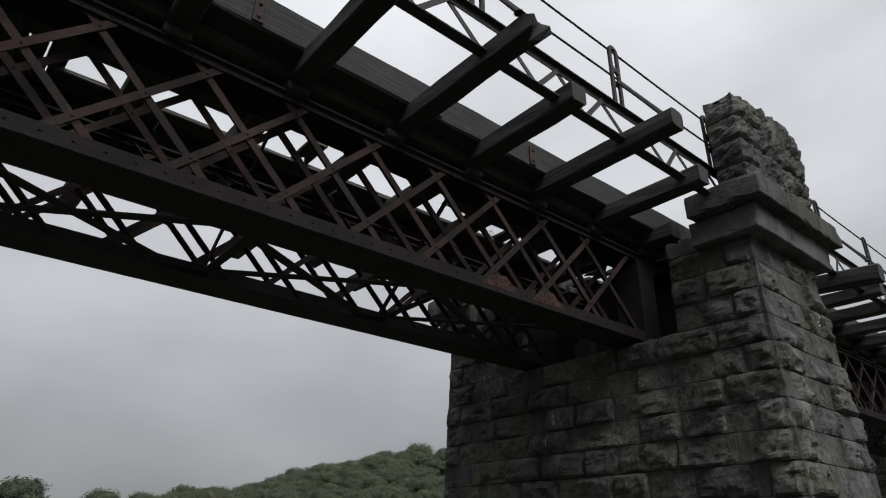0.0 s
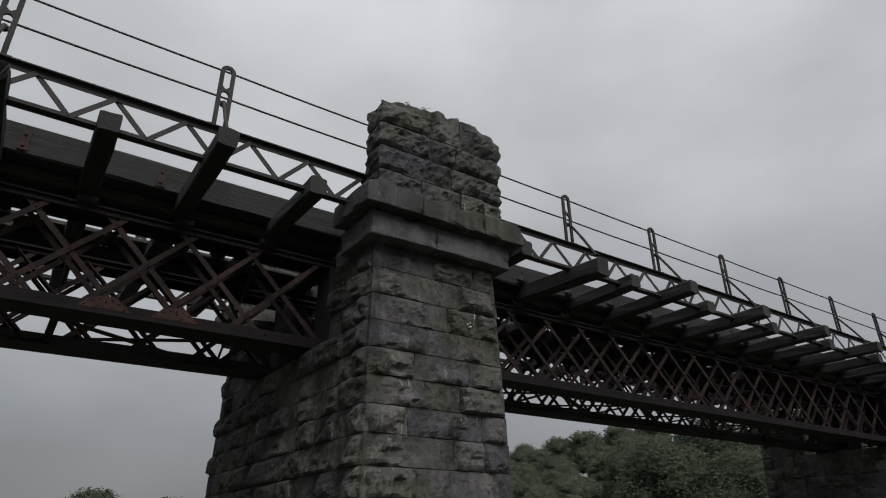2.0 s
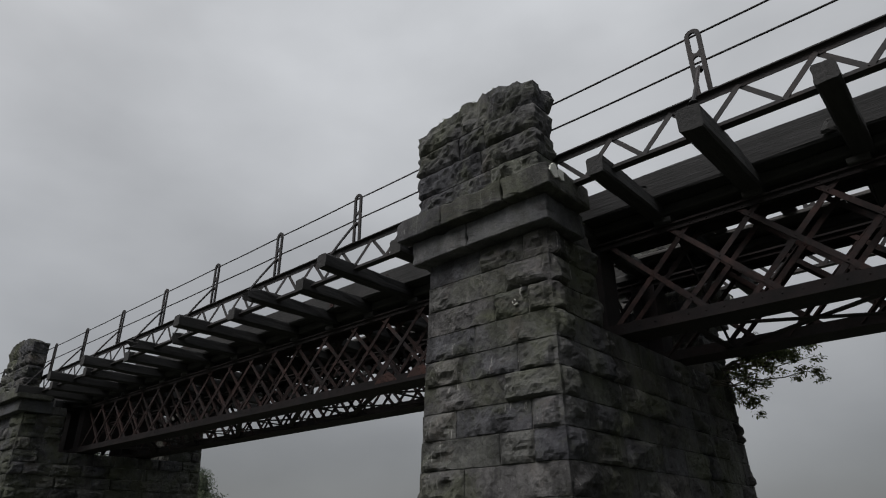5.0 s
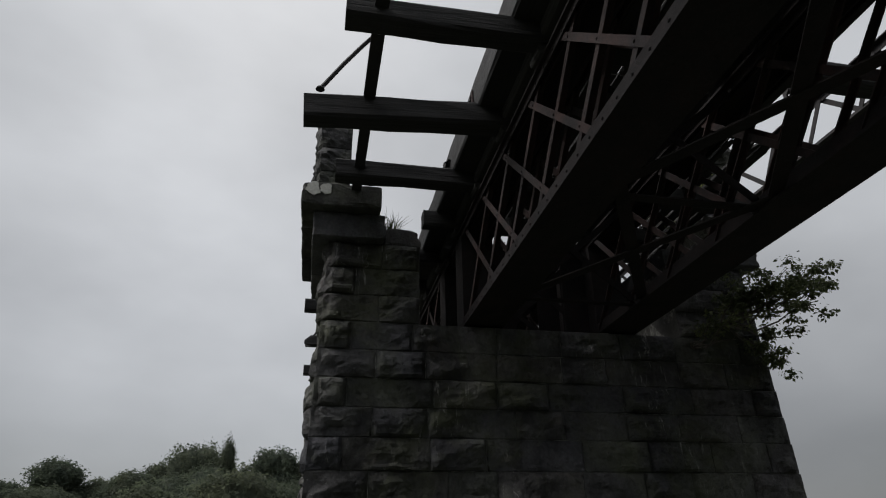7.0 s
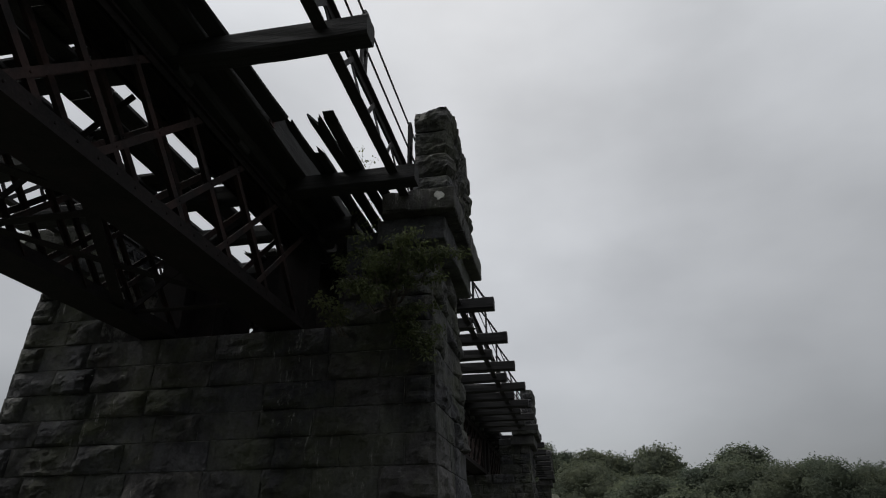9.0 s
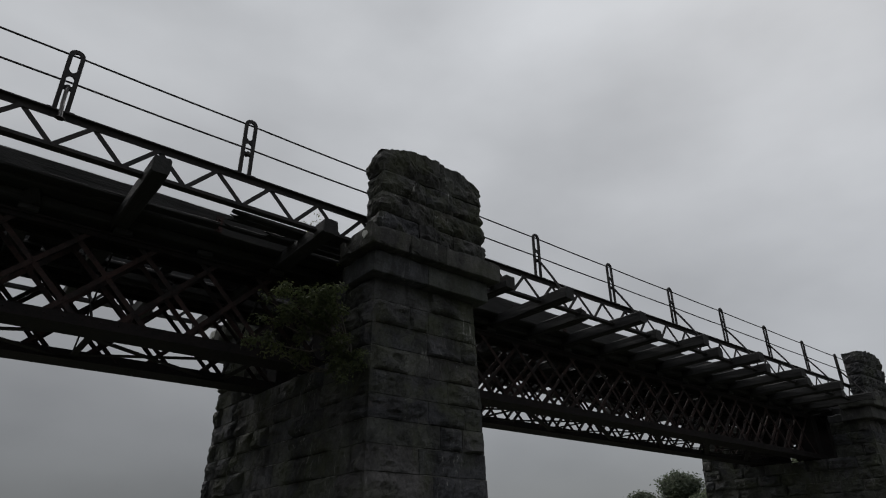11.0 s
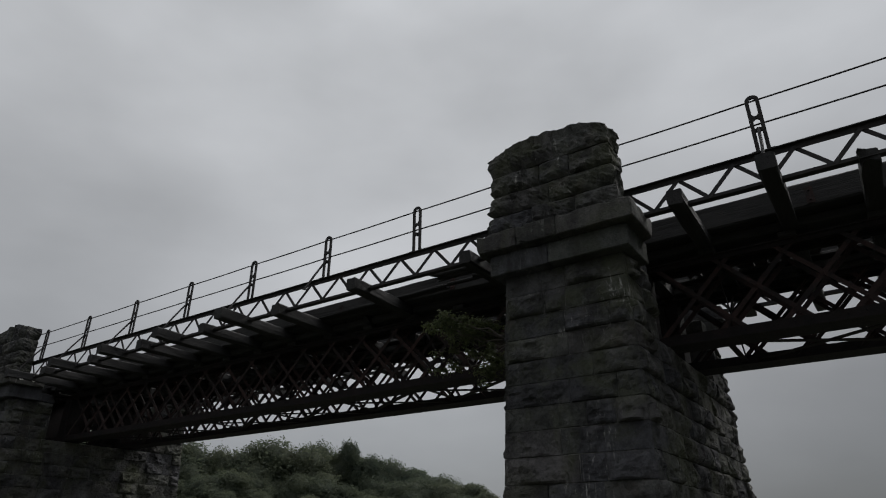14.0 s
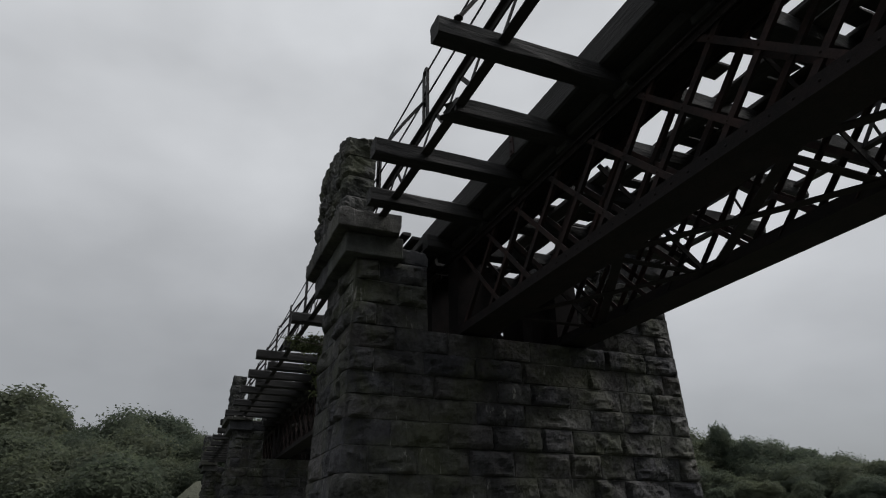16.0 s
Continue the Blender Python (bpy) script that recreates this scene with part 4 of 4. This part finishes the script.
lichen((1.182, -2.72, 8.48), (0, 1, 0), E_N, 0.09, 0.08, 14, east_pier)
lichen((1.182, -2.40, 8.47), (0, 1, 0), E_N, 0.06, 0.055, 17, east_pier)


# old scrawl in white paint on one stone of the south face: unreadable strokes
scrawl = Geo()
for stroke in (((0.27, 7.17), (0.278, 7.25)), ((0.288, 7.272), (0.33, 7.28)), ((0.318, 7.15), (0.332, 7.21)), ((0.345, 7.24), (0.35, 7.26)), ((0.40, 7.25), (0.416, 7.175)), ((0.43, 7.15), (0.478, 7.163)), ((0.437, 7.225), (0.455, 7.20))):
    (xa, za), (xb, zb) = stroke
    scrawl.bar((xa, -2.70, za), (xb, -2.70, zb), 0.009, 0.05, (0, 1, 0))
part("paint_mark", scrawl.mesh("paint_mark", M_LICHEN), pier, "unreadable white paint scrawl")


# ---- plants ----
def leaf_cloud(points, size, r, aspect=0.55, spin=0.45, plain=False):
    """Small bent leaves at those points; each point carries the way it faces."""
    g = Geo()
    verts, faces = [], []
    for p, face in points:
        nrm = (face + Vector((r.gauss(0, spin), r.gauss(0, spin), r.gauss(0, spin) + 0.35))).normalized()
        d = nrm.orthogonal().normalized()
        d.rotate(Matrix.Rotation(r.uniform(0, math.tau), 3, nrm))
        side = nrm.cross(d)
        s = size * r.uniform(0.6, 1.35)
        k = len(verts)
        if plain:                                       # far leaves: three corners will do
            verts += [p - side * s * 0.55, p + side * s * 0.55, p + d * s * 1.1]
            faces.append((k, k + 1, k + 2))
            continue
        verts += [p, p + d * s * 0.5 + side * s * aspect * 0.5, p + d * s - nrm * s * 0.15, p + d * s * 0.5 - side * s * aspect * 0.5]
        faces.append((k, k + 1, k + 2, k + 3))
    g.v, g.f = verts, faces
    return g


def branchy(root, tips, r, thick):
    """Bent branches from one root to the tips."""
    g = Geo()
    for t in tips:
        root_v, t = Vector(root), Vector(t)
        pts = [root_v]
        for k in range(1, 6):
            u = k / 5
            p = root_v.lerp(t, u) + Vector((r.gauss(0, 1), r.gauss(0, 1), r.gauss(0, 1))) * 0.06 * (t - root_v).length * (1 - u) + Vector((0, 0, -0.08 * math.sin(u * math.pi)))
            pts.append(p)
        g.rod(pts, [thick * (1 - 0.85 * k / 5) for k in range(6)], 5)
    return g


def build_shrub(name, label, root, tips, clump, per, size, seed, thick=0.018):
    r = random.Random(seed)
    sh = thing(name, label, "shrub", at=Matrix.Translation(root))
    tips = [Vector(t) - Vector(root) for t in tips]
    part("stem", branchy((0, 0, 0), tips, r, thick).mesh("stem", M_BARK), sh)
    pts = []
    for t in tips:
        for _ in range(7):                              # sprays of leaves along the outer branch
            c = t * r.uniform(0.45, 1.03) + Vector((r.gauss(0, clump), r.gauss(0, clump), r.gauss(0, clump * 0.7)))
            for _ in range(per // 7):
                d = Vector((r.gauss(0, 1), r.gauss(0, 1), r.gauss(0, 0.55))) * clump * 0.62
                pts.append((c + d, (d.normalized() + Vector((0, 0, 0.8))).normalized()))
    part("foliage", leaf_cloud(pts, size, r).mesh("foliage", M_SHRUB), sh)
    return sh


def build_grass(label, root, rx, ry, height, blades, seed):
    """A tuft of thin bent blades."""
    r = random.Random(seed)
    g = Geo()
    for _ in range(blades):
        a, d = r.uniform(0, math.tau), math.sqrt(r.random())
        foot = Vector((math.cos(a) * d * rx, math.sin(a) * d * ry, -0.02))
        tall = height * r.uniform(0.4, 1.0)
        lean = Vector((r.gauss(0, 0.35) + 0.3 * math.cos(a), r.gauss(0, 0.35) + 0.3 * math.sin(a), 0)) * tall
        wide = Vector((math.cos(a + 1.5), math.sin(a + 1.5), 0)) * 0.005
        m = foot + lean * 0.3 + Vector((0, 0, tall * 0.6))
        g.add([foot - wide, foot + wide, m + wide * 0.8, m - wide * 0.8, foot + lean + Vector((0, 0, tall))], [(0, 1, 2, 3), (3, 2, 4)])
    return thing("grass_tuft", label, "grass", data=g.mesh("grass_tuft", M_SHRUB), at=Matrix.Translation(root))


build_shrub("shrub", "leafy green shrub growing out of a pier's masonry joint", (0.98, 2.30, 7.2),
            [(1.95, 2.25, 7.54), (1.6, 2.6, 7.53), (1.75, 1.95, 7.45), (2.15, 2.35, 7.45), (1.85, 3.0, 7.59), (1.75, 3.2, 7.55), (2.0, 2.7, 7.45), (2.3, 2.45, 7.2), (2.45, 2.3, 6.95), (1.55, 2.8, 6.9), (1.5, 2.3, 7.45), (2.2, 2.75, 7.54), (1.22, 2.78, 6.72), (1.35, 2.72, 6.6), (1.95, 3.05, 7.42)], 0.08, 400, 0.05, 3)
build_shrub("shrub", "small leafy shrub rooted in a joint of a pier", (0.95, 1.80, 6.88), [(1.85, 1.82, 7.05), (1.7, 1.68, 7.12), (1.9, 1.97, 6.95), (1.6, 1.85, 6.98), (1.5, 1.7, 7.05)], 0.06, 90, 0.05, 5, 0.012)
build_shrub("weed", "thin pale weeds sprouting on a pier's shoulder stone", (0.45, 1.85, 8.24), [(0.75, 1.75, 8.85), (0.5, 2.0, 8.95), (0.9, 1.95, 8.7), (0.6, 1.6, 8.7), (0.2, 1.8, 8.8), (1.05, 1.8, 8.62)], 0.05, 26, 0.05, 6, 0.007)
build_grass("tuft of green grass and weeds on a pier's shoulder stone", (0.70, -1.82, 8.235), 0.17, 0.10, 0.26, 130, 8)
for gx, gz, gh, gs in ((-0.62, 9.99, 0.05, 41), (-0.45, 10.0, 0.06, 42), (-0.12, 10.03, 0.07, 43), (0.22, 10.04, 0.04, 44)):
    build_grass("low dark grass on top of a parapet stone", (gx, -2.55, gz), 0.11, 0.08, gh, 60, gs)
build_shrub("weed", "tiny weed on top of a parapet stone", (0.05, 2.64, 10.16), [(0.0, 2.64, 10.36), (0.06, 2.66, 10.30), (-0.05, 2.62, 10.27)], 0.015, 12, 0.035, 11, 0.005)
build_shrub("weed", "tiny weed on top of a parapet stone", (-0.05, -2.6, 10.08), [(-0.03, -2.6, 10.2), (0.0, -2.62, 10.17)], 0.015, 8, 0.03, 12, 0.005)

build_shrub("weed", "dry twiggy weeds rooted between rotten walkway boards", (1.35, 1.95, 8.705), [(1.3, 1.85, 9.05), (1.5, 2.05, 9.1), (1.6, 1.9, 8.98), (1.42, 2.15, 8.95), (1.7, 2.0, 8.9)], 0.045, 28, 0.035, 15, 0.006)
for wx, wz, wseed in ((-0.55, 10.04, 21), (-0.22, 10.07, 22), (0.3, 10.09, 23)):
    build_shrub("weed", "tiny dark weed on top of a parapet stone", (wx, -2.62, wz), [(wx - 0.03, -2.62, wz + 0.09), (wx + 0.03, -2.64, wz + 0.07), (wx + 0.01, -2.58, wz + 0.06)], 0.02, 21, 0.03, wseed, 0.004)


# ---- trees ----
bm = bmesh.new()
bmesh.ops.create_icosphere(bm, subdivisions=2, radius=1)
BALL = [v.co.copy() for v in bm.verts]
BALL_FACES = [tuple(v.index for v in f.verts) for f in bm.faces]
bm.free()


def build_tree(seed, height, spread, leaves=2550, leaf=0.0157):
    r = random.Random(seed)
    tr = thing("tree", "broadleaved tree in full green leaf with an uneven crown", "tree", "trees round the viaduct")
    g = Geo()
    g.rod([(0, 0, -0.4), (0.1, 0.05, height * 0.25), (0.0, 0.2, height * 0.5), (0.1, 0.1, height * 0.8)], [height * 0.028, height * 0.022, height * 0.014, height * 0.004], 8)
    lobes = []
    for k in range(9):
        a = k * 2.4 + r.uniform(-0.4, 0.4)
        h = height * (0.2 + 0.46 * k / 8) + r.uniform(-0.5, 0.5)
        rad = spread * r.uniform(0.28, 0.5) * (1.15 - 0.8 * max(0, h / height - 0.4))
        c = Vector((math.cos(a) * rad, math.sin(a) * rad, h))
        lobes.append((c, spread * r.uniform(0.5, 0.72)))
        g.rod([(0.05, 0.1, h * 0.55), c * 0.5 + Vector((0, 0, h * 0.35)), c], [height * 0.010, height * 0.006, height * 0.002], 5)
    lobes.append((Vector((0, 0, height * 0.68)), spread * 0.62))
    part("trunk", g.mesh("trunk", M_BARK), tr)

    def radius(d, c):
        """A billowing outline: boughs, clumps and sprays of leaves."""
        return 0.80 + 0.26 * noise.noise(d * 1.9 + c) + 0.30 * abs(noise.noise(d * 4.3 + c)) + 0.24 * noise.noise(d * 8 + c)

    pts = []
    share = [rad * rad for _, rad in lobes]
    for (c, rad), w in zip(lobes, share):
        for _ in range(int(leaves * w / max(share))):
            d = Vector((r.gauss(0, 1), r.gauss(0, 1), r.gauss(0, 1) + 0.35)).normalized()
            p = c + d * rad * (radius(d, c) * r.uniform(0.80, 1.05) + 0.30 * max(0.0, noise.noise(d * 11 + c)) * r.random())
            if p.z < 0.42 * height and r.random() < 0.75:
                continue                                # thinner in the shade below
            if any((p - c2).length < 0.74 * rad2 for c2, rad2 in lobes if c2 is not c):
                continue                                # inside a neighbouring bough
            pts.append((p, d))
    crown = leaf_cloud(pts, height * leaf, r, 1.0, 0.8, True)
    for c, rad in lobes:
        crown.add([c + d * rad * 0.82 * radius(d, c) for d in BALL], BALL_FACES)
    part("crown", crown.mesh("crown", M_LEAF, True), tr)
    return tr


TREE_H = 12.0
kinds = [(build_tree(s, TREE_H, sp), sp) for s, sp in ((31, 4.2), (32, 3.6), (33, 4.8), (34, 3.2))]
far_kinds = [(build_tree(s, TREE_H, sp, 900, 0.022), sp) for s, sp in ((35, 4.4), (36, 3.8))]
rt = random.Random(5)
used = set()


def plant(x, y, top, half, far=False):
    """A tree whose crown ends at that height and reaches half to either side."""
    foot = ground_height(x, y)
    first, sp = rt.choice(far_kinds if far else kinds)
    tall = (top - foot) / (TREE_H * 0.88)
    wide = min(1.3 * half / (sp * 0.95), 1.5 * tall)
    ob = first if first.name not in used else copy_thing(first, Matrix.Identity(4))
    used.add(first.name)
    ob.matrix_basis = pose(x, y, foot, 0, 0, rt.uniform(0, 360)) @ Matrix.Diagonal((wide, wide, tall, 1))


def plant_at(bearing, distance, top, half, far=False):
    a = radians(bearing)
    plant(distance * math.cos(a), distance * math.sin(a), top, half, far)


# bearing from the pier (0 east, 90 north), distance, height of the top, half width of the crown
WEST_WOOD = ((-169.5, 125, 23.5, 6.6), (-171.6, 122, 24.2, 1.7), (-176.2, 124, 23.6, 5.0), (-178.8, 124, 23.3, 3.9), (178.6, 123, 22.3, 3.3), (-147.2, 123, 15.7, 4.0), (-150.7, 123, 18.1, 6.2), (-155.7, 123, 16.2, 2.7),
             (-159.2, 123, 19.8, 4.9), (-161.9, 123, 17.9, 2.7), (-163.6, 123, 17.8, 2.9), (176.4, 123, 22.6, 5.0), (174.0, 123, 19.8, 3.8), (171.2, 123, 21.5, 5.5), (164.2, 124, 20.8, 8.8), (158.7, 124, 17.7, 7.7), (154.9, 125, 14.8, 3.3), (-166.3, 126, 20.5, 3.4), (-173.4, 126, 20.5, 4.0))
EAST_WOOD = ((14.4, 112, 26.3, 8.2), (11.4, 112, 24.2, 3.4), (6.2, 112, 23.6, 7.1), (2.6, 111, 23.5, 5.1), (0.5, 111, 20.7, 3.0), (-1.3, 111, 20.2, 2.6), (-5.3, 113, 24.3, 4.1), (-7.9, 114, 24.8, 4.1), (9.0, 116, 22.5, 4.5), (19, 114, 25.5, 7.0), (25, 113, 24.5, 7.5), (31, 112, 23.5, 7.0), (37, 114, 21.0, 6.0),
             (-13, 130, 26.0, 7.0), (-19, 140, 26.5, 7.5), (-25, 150, 26.0, 7.0))
SOUTH_WOOD = ((-44.8, 160, 25.3, 4.3), (-46.5, 160, 28.3, 3.0), (-48.3, 161, 25.0, 5.7), (-52.0, 161, 22.8, 8.0), (-54.7, 161, 20.0, 5.7), (-56.7, 161, 16.4, 5.2), (-31.5, 161, 26.4, 7.2), (-35.1, 161, 25.3, 4.3), (-38.6, 160, 26.9, 8.6), (-42.8, 160, 25.6, 7.2), (-43.6, 166, 28.0, 6.0), (-50.0, 165, 24.0, 5.7), (-59.0, 162, 14.0, 4.5), (-28.3, 141, 22.8, 5.5), (-24.5, 141, 23.2, 5.5))
HILL_WOOD = ((83.3, 324, 28.2, 9), (78.1, 323, 23.9, 11), (75.2, 323, 23.5, 9), (72.0, 322, 27.7, 9), (70.4, 322, 24.8, 8), (68.9, 322, 25.0, 8), (67.8, 322, 25.6, 8), (66.3, 322, 28.5, 8), (64.8, 322, 32.8, 8), (63.4, 322, 36.8, 9), (61.0, 322, 39.0, 9), (58.8, 321, 40.6, 14), (55.4, 321, 46.2, 11), (52.9, 321, 49.6, 14), (50.3, 321, 47.9, 11), (48.0, 322, 49.3, 14), (45.0, 322, 52.5, 12), (42.3, 322, 55.0, 12), (39.5, 322, 57.0, 12), (36.8, 322, 57.0, 12), (34.0, 322, 54.0, 12))
for wood in (WEST_WOOD, EAST_WOOD, SOUTH_WOOD):
    for row in wood:
        plant_at(*row)
for row in HILL_WOOD:
    plant_at(*row, True)
# lower trees that fill the foot of the woods
for az0, az1, d, top, n in ((-177, -164, 113, 17.0, 6), (-164, -151, 113, 14.5, 6), (154, 180, 112, 17.0, 9), (-10, 38, 100, 18.5, 13), (-8, 34, 88, 15.0, 13), (-58, -28, 150, 18.0, 16), (-60, -28, 138, 14.0, 14)):
    for i in range(n):
        plant_at(az0 + (az1 - az0) * (i + rt.uniform(0.2, 0.8)) / n, d + rt.uniform(-4, 5), top + rt.uniform(-1.5, 1.0), rt.uniform(4.5, 6.5))
# the slopes of the hill
for i in range(170):
    az = 35 + 39 * (i + rt.random()) / 170
    d = rt.uniform(205, 318)
    a = radians(az)
    plant_at(az, d, ground_height(d * math.cos(a), d * math.sin(a)) + rt.uniform(9.5, 12.5), rt.uniform(5, 6.5), True)
# bushes on the approach banks
for x, y, top in ((36.6, 6.3, 8.6), (33.6, 5.4, 6.6), (33.2, 7.4, 9.3), (-33.2, -7.4, 9.3), (33.5, 10, 7.5), (33.5, -10, 7.5), (-33.5, -10, 7.5), (-33.5, 10.5, 7.5), (36, 12, 9.0), (-36, -12, 8.6), (38, 9, 9.8), (38, -10, 8.5), (-38, 9, 9.2), (-39, -9, 9.2), (44, 8.5, 10.0), (45, -8, 9.6), (-44, 9, 9.2), (-45, -8, 9.2)):
    plant(x, y, top, rt.uniform(2.2, 3.4))
